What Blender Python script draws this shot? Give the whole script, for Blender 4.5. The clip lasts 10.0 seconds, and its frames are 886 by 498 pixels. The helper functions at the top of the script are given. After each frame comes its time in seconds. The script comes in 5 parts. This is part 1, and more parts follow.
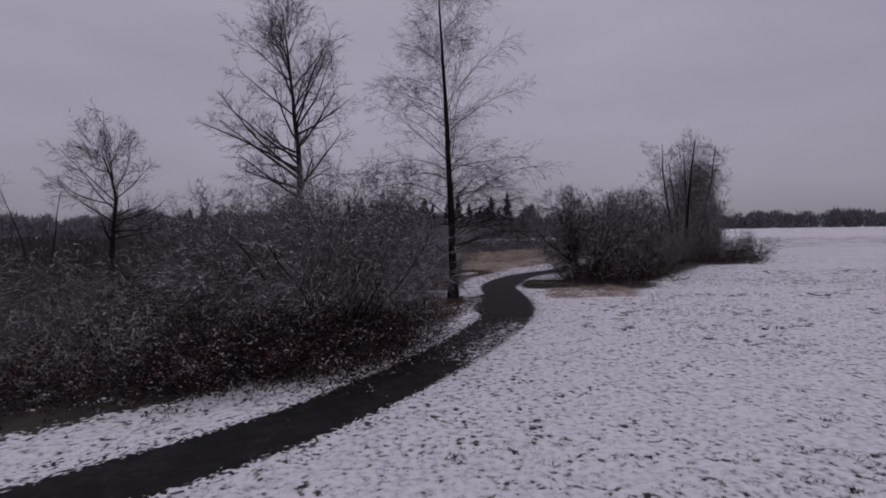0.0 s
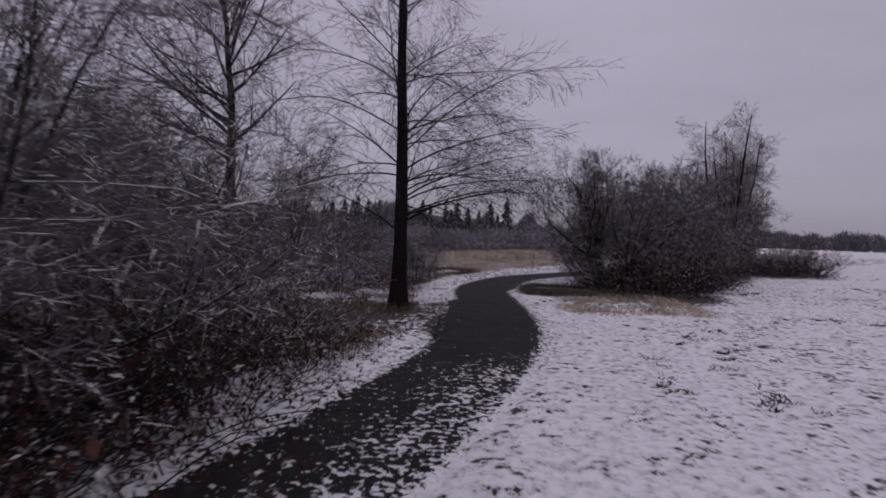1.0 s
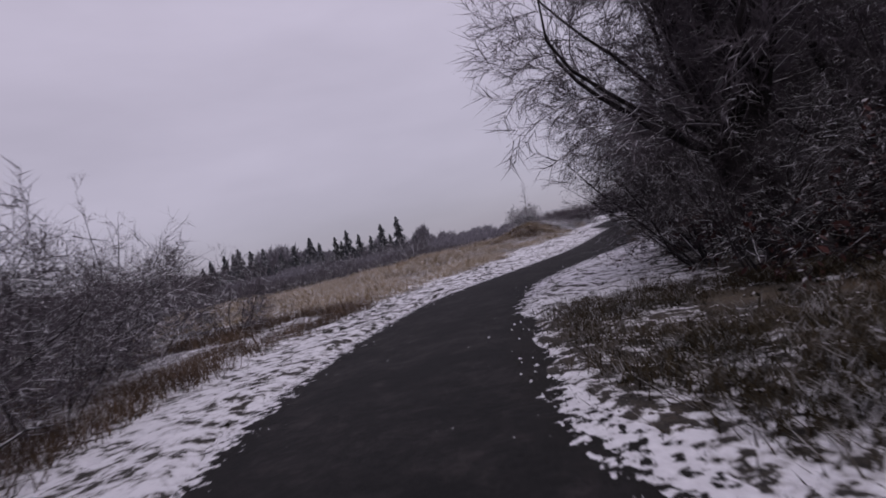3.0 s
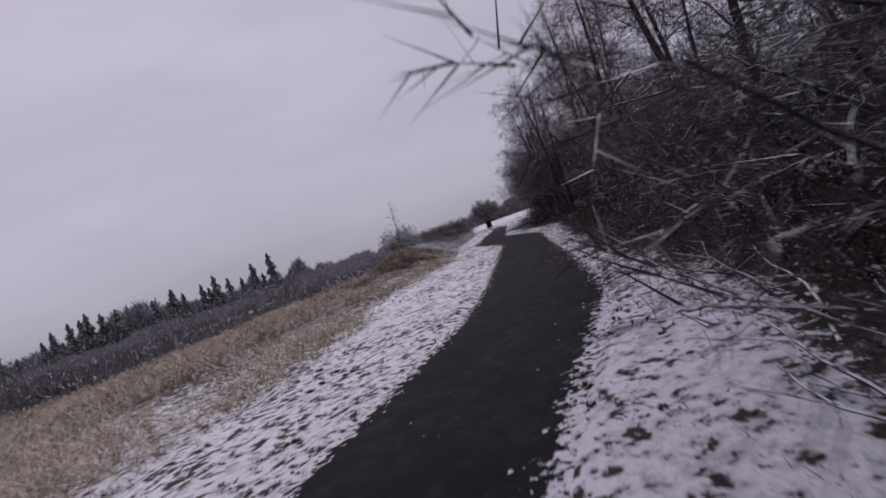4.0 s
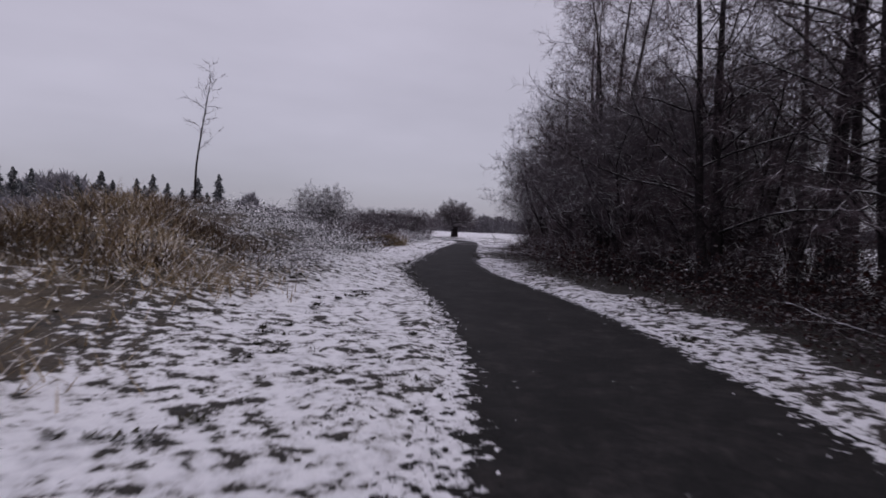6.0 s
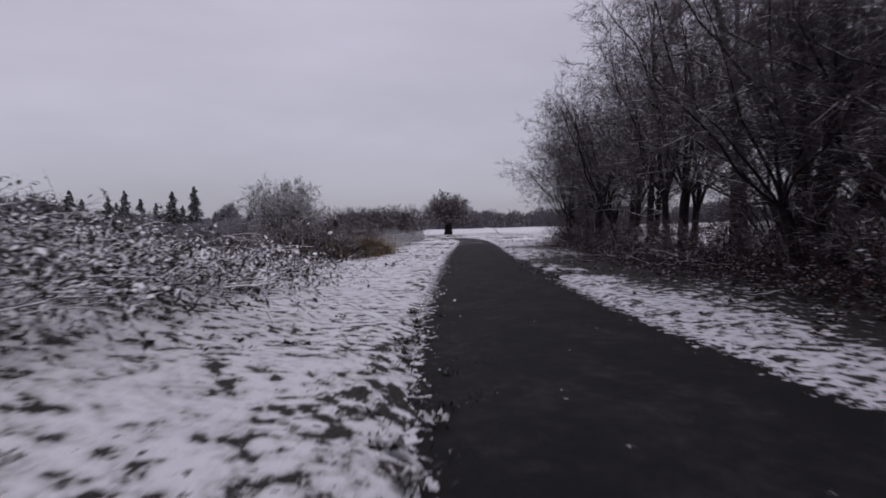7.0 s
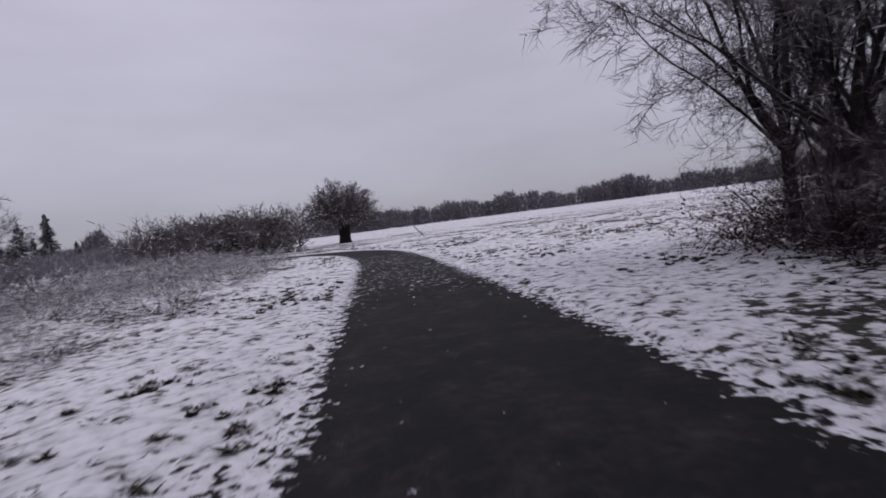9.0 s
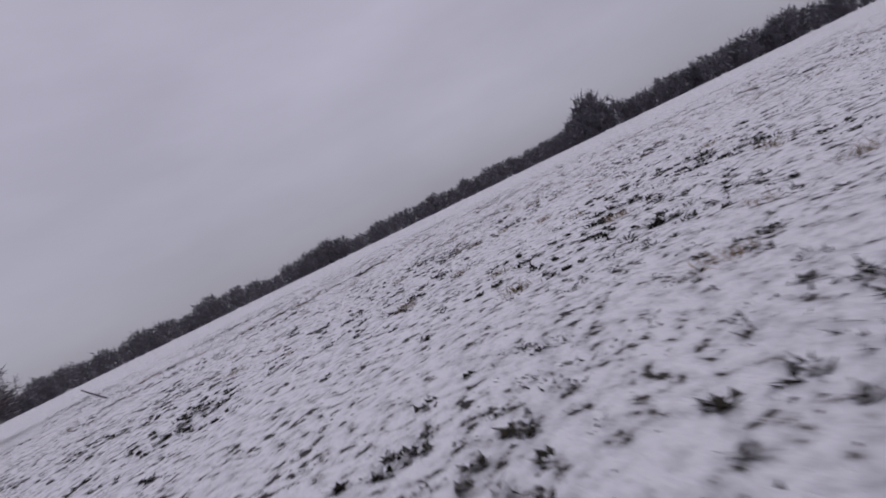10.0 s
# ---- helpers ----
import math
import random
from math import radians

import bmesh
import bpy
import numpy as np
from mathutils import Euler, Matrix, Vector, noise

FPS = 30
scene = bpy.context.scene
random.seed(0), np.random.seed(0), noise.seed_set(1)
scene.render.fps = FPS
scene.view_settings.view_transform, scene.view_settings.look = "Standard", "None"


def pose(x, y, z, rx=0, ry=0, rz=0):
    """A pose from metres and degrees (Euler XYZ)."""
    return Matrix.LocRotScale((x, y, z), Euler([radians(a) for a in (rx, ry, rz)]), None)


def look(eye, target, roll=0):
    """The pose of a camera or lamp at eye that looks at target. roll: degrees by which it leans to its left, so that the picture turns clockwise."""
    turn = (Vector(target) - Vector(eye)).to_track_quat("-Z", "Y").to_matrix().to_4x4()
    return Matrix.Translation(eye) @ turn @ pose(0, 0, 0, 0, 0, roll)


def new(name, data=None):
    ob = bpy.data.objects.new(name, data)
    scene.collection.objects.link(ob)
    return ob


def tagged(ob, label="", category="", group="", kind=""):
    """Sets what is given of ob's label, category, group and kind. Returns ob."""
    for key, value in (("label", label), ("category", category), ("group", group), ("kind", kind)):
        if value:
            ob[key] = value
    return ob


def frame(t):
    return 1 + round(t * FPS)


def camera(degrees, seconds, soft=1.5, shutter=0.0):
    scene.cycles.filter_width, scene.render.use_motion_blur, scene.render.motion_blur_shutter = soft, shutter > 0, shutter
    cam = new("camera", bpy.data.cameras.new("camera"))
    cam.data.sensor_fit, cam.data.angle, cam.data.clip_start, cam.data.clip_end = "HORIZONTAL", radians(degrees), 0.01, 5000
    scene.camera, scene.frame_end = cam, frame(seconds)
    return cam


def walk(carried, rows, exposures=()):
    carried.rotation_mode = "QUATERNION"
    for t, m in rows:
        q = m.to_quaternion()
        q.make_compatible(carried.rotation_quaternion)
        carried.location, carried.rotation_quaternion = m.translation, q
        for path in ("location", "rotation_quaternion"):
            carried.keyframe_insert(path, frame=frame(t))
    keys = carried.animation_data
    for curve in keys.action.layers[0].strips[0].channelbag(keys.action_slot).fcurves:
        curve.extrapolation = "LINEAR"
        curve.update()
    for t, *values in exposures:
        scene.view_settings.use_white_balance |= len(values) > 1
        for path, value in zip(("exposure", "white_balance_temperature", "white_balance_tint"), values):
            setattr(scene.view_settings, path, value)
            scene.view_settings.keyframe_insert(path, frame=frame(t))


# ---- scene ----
cam = camera(78.0, 10.0, 1.7, 0.10)
EXPOSURES = [(0.0, -0.5, 6500, 13), (1.0, -0.33, 6500, 14), (2.0, -0.27, 6500, 14), (3.0, 0.0, 6500, 12), (5.0, 0.03, 6500, 9), (7.0, 0.08, 6500, 5), (9.0, 0.08, 6450, 5), (9.5, 0.02, 6420, 5), (10.0, -0.18, 6400, 6)]
PATH = [
    (0, (0.0, 0.0, 4.58), (0.001, 1.999, 4.508), -1.1),
    (0.5, (0.965, 7.005, 3.458), (0.959, 9.005, 3.431), 1.4),
    (1, (2.066, 14.453, 2.832), (2.075, 16.452, 2.777), 2.0),
    (1.5, (2.847, 22.038, 2.187), (2.879, 24.037, 2.134), 1.2),
    (2, (3.534, 27.914, 1.754), (3.597, 29.913, 1.715), -0.4),
    (2.5, (3.98, 33.643, 1.396), (4.15, 35.636, 1.366), -6.4),
    (3, (4.305, 38.692, 1.355), (4.687, 40.655, 1.349), -11.8),
    (3.2, (4.805, 40.866, 1.416), (5.282, 42.808, 1.419), -14.7),
    (4.3, (11.393, 54.269, 2.086), (12.335, 56.032, 2.02), -15.9),
    (4.5, (12.954, 57.114, 1.969), (13.931, 58.857, 1.891), -9.8),
    (5, (17.327, 64.387, 1.747), (18.29, 66.138, 1.672), 0.5),
    (5.5, (21.462, 71.401, 1.59), (22.396, 73.168, 1.523), 3.5),
    (5.7, (22.965, 74.086, 1.551), (23.897, 75.854, 1.483), 3.4),
    (6.8, (29.52, 89.816, 1.309), (30.481, 91.569, 1.234), -1.6),
    (7, (31.063, 92.603, 1.33), (32.036, 94.348, 1.253), -1.5),
    (7.5, (35.027, 99.524, 1.312), (36.03, 101.252, 1.225), -2.1),
    (8, (38.998, 106.164, 1.264), (40.043, 107.867, 1.172), -3.5),
    (8.5, (42.771, 112.449, 1.38), (43.888, 114.105, 1.286), -4.4),
    (9, (47.009, 118.729, 1.33), (48.264, 120.282, 1.226), -7.3),
    (9.3, (49.789, 122.354, 1.308), (51.19, 123.779, 1.239), -13.9),
    (9.5, (51.827, 124.76, 1.356), (53.353, 126.052, 1.313), -18.1),
    (9.7, (54.065, 127.192, 1.414), (55.742, 128.281, 1.356), -21.7),
    (9.9, (56.347, 129.678, 1.48), (58.164, 130.506, 1.374), -24.7),
    (10, (57.47, 130.93, 1.534), (59.341, 131.624, 1.398), -25.8),
]
walk(cam, [(t, look(eye, target, roll)) for t, eye, target, roll in PATH], EXPOSURES)

# ---- world, sun, exposure ----
world = bpy.data.worlds.new("world")
scene.world = world
world.use_nodes = True
wn, wl = world.node_tree.nodes, world.node_tree.links
wn.clear()
w_out, w_bg = wn.new("ShaderNodeOutputWorld"), wn.new("ShaderNodeBackground")
w_sky = wn.new("ShaderNodeTexSky")
w_sky.sky_type, w_sky.sun_disc = "NISHITA", False
w_sky.sun_elevation, w_sky.sun_rotation = radians(24), radians(200)
w_dim = wn.new("ShaderNodeVectorMath")
w_dim.operation = "SCALE"
w_dim.inputs["Scale"].default_value = 0.1
w_tc, w_sep = wn.new("ShaderNodeTexCoord"), wn.new("ShaderNodeSeparateXYZ")
w_ramp = wn.new("ShaderNodeValToRGB")
els = w_ramp.color_ramp.elements
els[0].position, els[0].color = 0.0, (0.335, 0.315, 0.39, 1)
els[1].position, els[1].color = 0.75, (0.60, 0.553, 0.69, 1)
e2 = els.new(0.16)
e2.color = (0.47, 0.437, 0.543, 1)
w_map = wn.new("ShaderNodeMapping")
w_map.inputs["Scale"].default_value = (1.3, 1.3, 4.2)
w_noise = wn.new("ShaderNodeTexNoise")
w_noise.inputs["Scale"].default_value, w_noise.inputs["Detail"].default_value = 1.6, 5
w_soft = wn.new("ShaderNodeMapRange")
for key, value in (("From Min", 0.3), ("From Max", 0.7), ("To Min", 0.9), ("To Max", 1.08)):
    w_soft.inputs[key].default_value = value
w_cloud, w_mix = wn.new("ShaderNodeVectorMath"), wn.new("ShaderNodeMixRGB")
w_cloud.operation = "SCALE"
w_mix.inputs[0].default_value = 0.94
wl.new(w_tc.outputs["Generated"], w_sep.inputs[0])
wl.new(w_sep.outputs["Z"], w_ramp.inputs[0])
wl.new(w_tc.outputs["Generated"], w_map.inputs[0])
wl.new(w_map.outputs[0], w_noise.inputs["Vector"])
wl.new(w_noise.outputs[0], w_soft.inputs["Value"])
wl.new(w_ramp.outputs[0], w_cloud.inputs[0])
wl.new(w_soft.outputs[0], w_cloud.inputs["Scale"])
wl.new(w_sky.outputs[0], w_dim.inputs[0])
wl.new(w_dim.outputs[0], w_mix.inputs[1])
wl.new(w_cloud.outputs[0], w_mix.inputs[2])
wl.new(w_mix.outputs[0], w_bg.inputs["Color"])
w_bg.inputs["Strength"].default_value = 1.0
wl.new(w_bg.outputs[0], w_out.inputs["Surface"])

sun = new("sun", bpy.data.lights.new("sun", "SUN"))
sun.data.energy, sun.data.angle, sun.data.color = 0.5, radians(40), (1.0, 0.96, 0.93)
sun.matrix_world = look((0, 0, 50), (-20, 45, 5))

# ---- numbers helpers ----


def lattice(x, y, seed):
    h = (x.astype(np.int64) * 374761393 + y.astype(np.int64) * 668265263 + seed * 1274126177) & 0x7FFFFFFF
    h = ((h ^ (h >> 13)) * 1103515245 + 12345) & 0x7FFFFFFF
    return ((h ^ (h >> 16)) & 0xFFFF) / 65535.0


def value_noise(x, y, size, seed=0):
    """Smooth noise between 0 and 1 with features of that size in metres."""
    u, v = np.asarray(x, float) / size, np.asarray(y, float) / size
    i, j = np.floor(u), np.floor(v)
    f, g = u - i, v - j
    f, g = f * f * (3 - 2 * f), g * g * (3 - 2 * g)
    a, b = lattice(i, j, seed), lattice(i + 1, j, seed)
    c, d = lattice(i, j + 1, seed), lattice(i + 1, j + 1, seed)
    return (a * (1 - f) + b * f) * (1 - g) + (c * (1 - f) + d * f) * g


def smooth(a, b, x):
    t = np.clip((np.asarray(x, float) - a) / (b - a), 0, 1)
    return t * t * (3 - 2 * t)


# ---- materials ----
def material(name):
    m = bpy.data.materials.new(name)
    m.use_nodes = True
    return m, m.node_tree.nodes, m.node_tree.links, m.node_tree.nodes["Principled BSDF"]


def noise_node(n, l, scale, detail=4, rough=0.6, stretch=None):
    tc, tex = n.new("ShaderNodeNewGeometry"), n.new("ShaderNodeTexNoise")
    tex.inputs["Scale"].default_value, tex.inputs["Detail"].default_value, tex.inputs["Roughness"].default_value = scale, detail, rough
    if stretch:
        mp = n.new("ShaderNodeMapping")
        mp.inputs["Scale"].default_value = stretch
        l.new(tc.outputs["Position"], mp.inputs[0])
        l.new(mp.outputs[0], tex.inputs["Vector"])
    else:
        l.new(tc.outputs["Position"], tex.inputs["Vector"])
    return tex.outputs[0]


def ramp(n, l, source, stops):
    r = n.new("ShaderNodeValToRGB")
    el = r.color_ramp.elements
    while len(el) < len(stops):
        el.new(0.5)
    for e, (p, c) in zip(el, stops):
        e.position, e.color = p, (*c, 1) if len(c) == 3 else c
    l.new(source, r.inputs[0])
    return r.outputs[0]


def mixed(n, l, factor, a, b):
    m = n.new("ShaderNodeMixRGB")
    for k, v in ((0, factor), (1, a), (2, b)):
        if isinstance(v, (tuple, float, int)):
            m.inputs[k].default_value = (*v, 1) if isinstance(v, tuple) else v
        else:
            l.new(v, m.inputs[k])
    return m.outputs[0]


def bumped(n, l, bsdf, source, strength, distance):
    b = n.new("ShaderNodeBump")
    b.inputs["Strength"].default_value, b.inputs["Distance"].default_value = strength, distance
    l.new(source, b.inputs["Height"])
    l.new(b.outputs[0], bsdf.inputs["Normal"])


def math_node(n, l, op, a, b=0.0, c=0.0):
    m = n.new("ShaderNodeMath")
    m.operation = op
    for k, v in enumerate((a, b, c)):
        if isinstance(v, (float, int)):
            m.inputs[k].default_value = v
        else:
            l.new(v, m.inputs[k])
    return m.outputs[0]


SNOW = (0.90, 0.89, 0.92)


def plant_material(name, dark, light, snow=0.5, snow_from=0.45, scale=6.0, rough=0.85, snow_grain=5.0):
    """Bark, twigs or leaves, with snow lying on the faces that look up."""
    m, n, l, bsdf = material(name)
    grain = noise_node(n, l, scale, 5)
    wide = noise_node(n, l, 0.5, 2)
    base = mixed(n, l, ramp(n, l, grain, [(0.3, (0, 0, 0)), (0.7, (1, 1, 1))]), dark, light)
    base = mixed(n, l, ramp(n, l, wide, [(0.35, (0, 0, 0)), (0.65, (0.45, 0.45, 0.45))]), base, tuple(0.6 * v for v in dark))
    geo, sep = n.new("ShaderNodeNewGeometry"), n.new("ShaderNodeSeparateXYZ")
    l.new(geo.outputs["Normal"], sep.inputs[0])
    up = n.new("ShaderNodeMapRange")
    up.inputs["From Min"].default_value, up.inputs["From Max"].default_value = snow_from, snow_from + 0.25
    l.new(sep.outputs["Z"], up.inputs["Value"])
    patch = ramp(n, l, noise_node(n, l, snow_grain, 3), [(0.5 - 0.2 * snow, (0, 0, 0)), (0.62 - 0.2 * snow, (1, 1, 1))])
    cover = math_node(n, l, "MULTIPLY", up.outputs[0], patch)
    cover = math_node(n, l, "MULTIPLY", cover, min(1.0, 0.35 + snow))
    l.new(mixed(n, l, cover, base, SNOW), bsdf.inputs["Base Color"])
    bsdf.inputs["Roughness"].default_value = rough
    bsdf.inputs["Specular IOR Level"].default_value = 0.12
    bumped(n, l, bsdf, grain, 0.5, 0.01)
    return m


M_BARK = plant_material("dark_wet_bark", (0.010, 0.008, 0.009), (0.036, 0.029, 0.031), 0.0, 0.75, 9.0)
M_BARK_BLACK = plant_material("black_wet_bark", (0.005, 0.004, 0.004), (0.016, 0.012, 0.012), 0.0, 0.75, 7.0)
M_LIMB = plant_material("limb_bark", (0.013, 0.011, 0.012), (0.038, 0.032, 0.033), 0.35, 0.55, 8.0)
M_LIMB_SNOWY = plant_material("snow_lined_branch", (0.03, 0.026, 0.027), (0.08, 0.07, 0.072), 0.6, 0.4, 8.0)
M_TWIG = plant_material("frosted_twigs", (0.040, 0.034, 0.037), (0.105, 0.093, 0.10), 0.5, 0.6, 4.0)
M_TWIG_DARK = plant_material("brown_twigs", (0.056, 0.042, 0.047), (0.145, 0.112, 0.125), 0.4, 0.6, 4.0)
M_TWIG_GREY = plant_material("grey_frosted_twigs", (0.065, 0.055, 0.063), (0.17, 0.148, 0.165), 0.5, 0.6, 4.0)
M_TWIG_BLACK = plant_material("black_twigs", (0.014, 0.011, 0.013), (0.04, 0.033, 0.037), 0.1, 0.8, 4.0)
M_FROST = plant_material("pale_frosted_twigs", (0.10, 0.093, 0.102), (0.23, 0.215, 0.235), 0.7, 0.4, 3.0)
M_LEAF = plant_material("bramble_leaves", (0.016, 0.006, 0.006), (0.080, 0.030, 0.026), 0.2, 0.66, 3.0, 0.6, 3.0)
M_LEAF_SNOWY = plant_material("snowy_bramble_leaves", (0.026, 0.026, 0.022), (0.085, 0.08, 0.065), 1.0, 0.2, 3.0, 0.6, 3.0)
M_STRAW = plant_material("straw_grass", (0.20, 0.14, 0.078), (0.53, 0.41, 0.255), 0.35, 0.6, 0.8)
M_BROWN = plant_material("brown_grass", (0.042, 0.027, 0.019), (0.18, 0.122, 0.08), 0.25, 0.65, 1.2)
M_LITTER = plant_material("dead_leaf_litter", (0.012, 0.008, 0.007), (0.075, 0.042, 0.03), 0.15, 0.85, 7.0)
M_OLIVE = plant_material("olive_grass", (0.022, 0.017, 0.009), (0.080, 0.060, 0.034), 0.1, 0.7, 1.2)
M_GOLD = plant_material("golden_grass", (0.14, 0.098, 0.056), (0.40, 0.295, 0.17), 0.3, 0.6, 1.2)
M_TUFT = plant_material("dark_meadow_grass", (0.008, 0.007, 0.006), (0.042, 0.038, 0.026), 0.1, 0.8, 2.0)
M_CLOD = plant_material("dark_grass_clods", (0.016, 0.014, 0.011), (0.075, 0.068, 0.05), 0.3, 0.6, 3.0)
# Spruce needles: some frost, and haze of distance lightened into the colour.
M_NEEDLE = plant_material("frosted_hazy_needles", (0.055, 0.058, 0.066), (0.11, 0.115, 0.128), 0.35, 0.5, 0.6)
# Both far woods have distance haze mixed into their base colours.
M_FAR_HAZE = plant_material("hazy_far_wood", (0.10, 0.094, 0.107), (0.18, 0.168, 0.19), 0.3, 0.6, 0.15, 0.9, 0.4)
M_RIME_HAZE = plant_material("hazy_rimed_wood", (0.13, 0.122, 0.14), (0.24, 0.225, 0.255), 0.3, 0.6, 0.15, 0.9, 0.4)
M_MID = plant_material("grey_frosted_brush", (0.075, 0.068, 0.076), (0.15, 0.138, 0.152), 0.5, 0.5, 1.5)


def snow_material():
    m, n, l, bsdf = material("snow")
    fine = noise_node(n, l, 6.0, 6, 0.65)
    tint = mixed(n, l, ramp(n, l, fine, [(0.3, (0, 0, 0)), (0.75, (1, 1, 1))]), (0.66, 0.65, 0.69), SNOW)
    l.new(tint, bsdf.inputs["Base Color"])
    bsdf.inputs["Roughness"].default_value = 0.75
    bumped(n, l, bsdf, fine, 0.5, 0.03)
    return m


def ground_material():
    """Thin trodden snow with dark grass showing through, litter and straw where the cover is thin."""
    m, n, l, bsdf = material("snowy_meadow")
    at = n.new("ShaderNodeAttribute")
    at.attribute_name = "cover"
    sep = n.new("ShaderNodeSeparateColor")
    l.new(at.outputs["Color"], sep.inputs[0])
    thin, straw = sep.outputs[0], sep.outputs[1]
    specks = noise_node(n, l, 5.6, 5, 0.6)
    clumps = noise_node(n, l, 1.2, 3, 0.55)
    wide = noise_node(n, l, 0.11, 3, 0.5)
    a = math_node(n, l, "MULTIPLY_ADD", clumps, 0.34, math_node(n, l, "MULTIPLY", specks, 1.0))
    a = math_node(n, l, "MULTIPLY_ADD", wide, 0.16, a)
    level = math_node(n, l, "MULTIPLY_ADD", thin, 0.65, a)
    grain = noise_node(n, l, 22.0, 5, 0.7)
    level = math_node(n, l, "MULTIPLY_ADD", math_node(n, l, "SUBTRACT", grain, 0.5), 0.16, level)
    bare = ramp(n, l, level, [(0.866, (0, 0, 0)), (0.895, (1, 1, 1))])
    flecks = math_node(n, l, "MULTIPLY_ADD", clumps, 0.3, noise_node(n, l, 11.0, 3, 0.55))
    flecks = ramp(n, l, math_node(n, l, "MULTIPLY_ADD", thin, 0.3, flecks), [(0.84, (0, 0, 0)), (0.86, (1, 1, 1))])
    bare = math_node(n, l, "MAXIMUM", bare, flecks)
    blade = noise_node(n, l, 48.0, 3, 0.6)
    soil = mixed(n, l, ramp(n, l, grain, [(0.38, (0, 0, 0)), (0.62, (1, 1, 1))]), (0.004, 0.003, 0.003), (0.034, 0.027, 0.019))
    soil = mixed(n, l, ramp(n, l, blade, [(0.56, (0, 0, 0)), (0.70, (0.8, 0.8, 0.8))]), soil, (0.07, 0.060, 0.045))
    hay = mixed(n, l, ramp(n, l, grain, [(0.3, (0, 0, 0)), (0.7, (1, 1, 1))]), (0.035, 0.026, 0.018), (0.17, 0.13, 0.085))
    under = mixed(n, l, math_node(n, l, "MULTIPLY", straw, ramp(n, l, clumps, [(0.42, (0.15, 0.15, 0.15)), (0.6, (1, 1, 1))])), soil, hay)
    under = mixed(n, l, math_node(n, l, "MULTIPLY", sep.outputs[2], 0.75), under, mixed(n, l, ramp(n, l, grain, [(0.35, (0, 0, 0)), (0.65, (1, 1, 1))]), (0.006, 0.007, 0.004), (0.042, 0.043, 0.022)))
    # Blue-grey mottling in the snow colour stands in for shading among its lumps.
    white = mixed(n, l, ramp(n, l, specks, [(0.42, (0, 0, 0)), (0.68, (1, 1, 1))]), SNOW, (0.54, 0.535, 0.57))
    veil = ramp(n, l, level, [(0.79, (0, 0, 0)), (0.872, (0.45, 0.45, 0.45))])
    white = mixed(n, l, veil, white, (0.34, 0.315, 0.285))
    l.new(mixed(n, l, bare, white, under), bsdf.inputs["Base Color"])
    bsdf.inputs["Roughness"].default_value = 0.8
    h = math_node(n, l, "MULTIPLY_ADD", grain, 0.25, math_node(n, l, "MULTIPLY", specks, 1.0))
    bumped(n, l, bsdf, h, 1.0, 0.09)
    return m


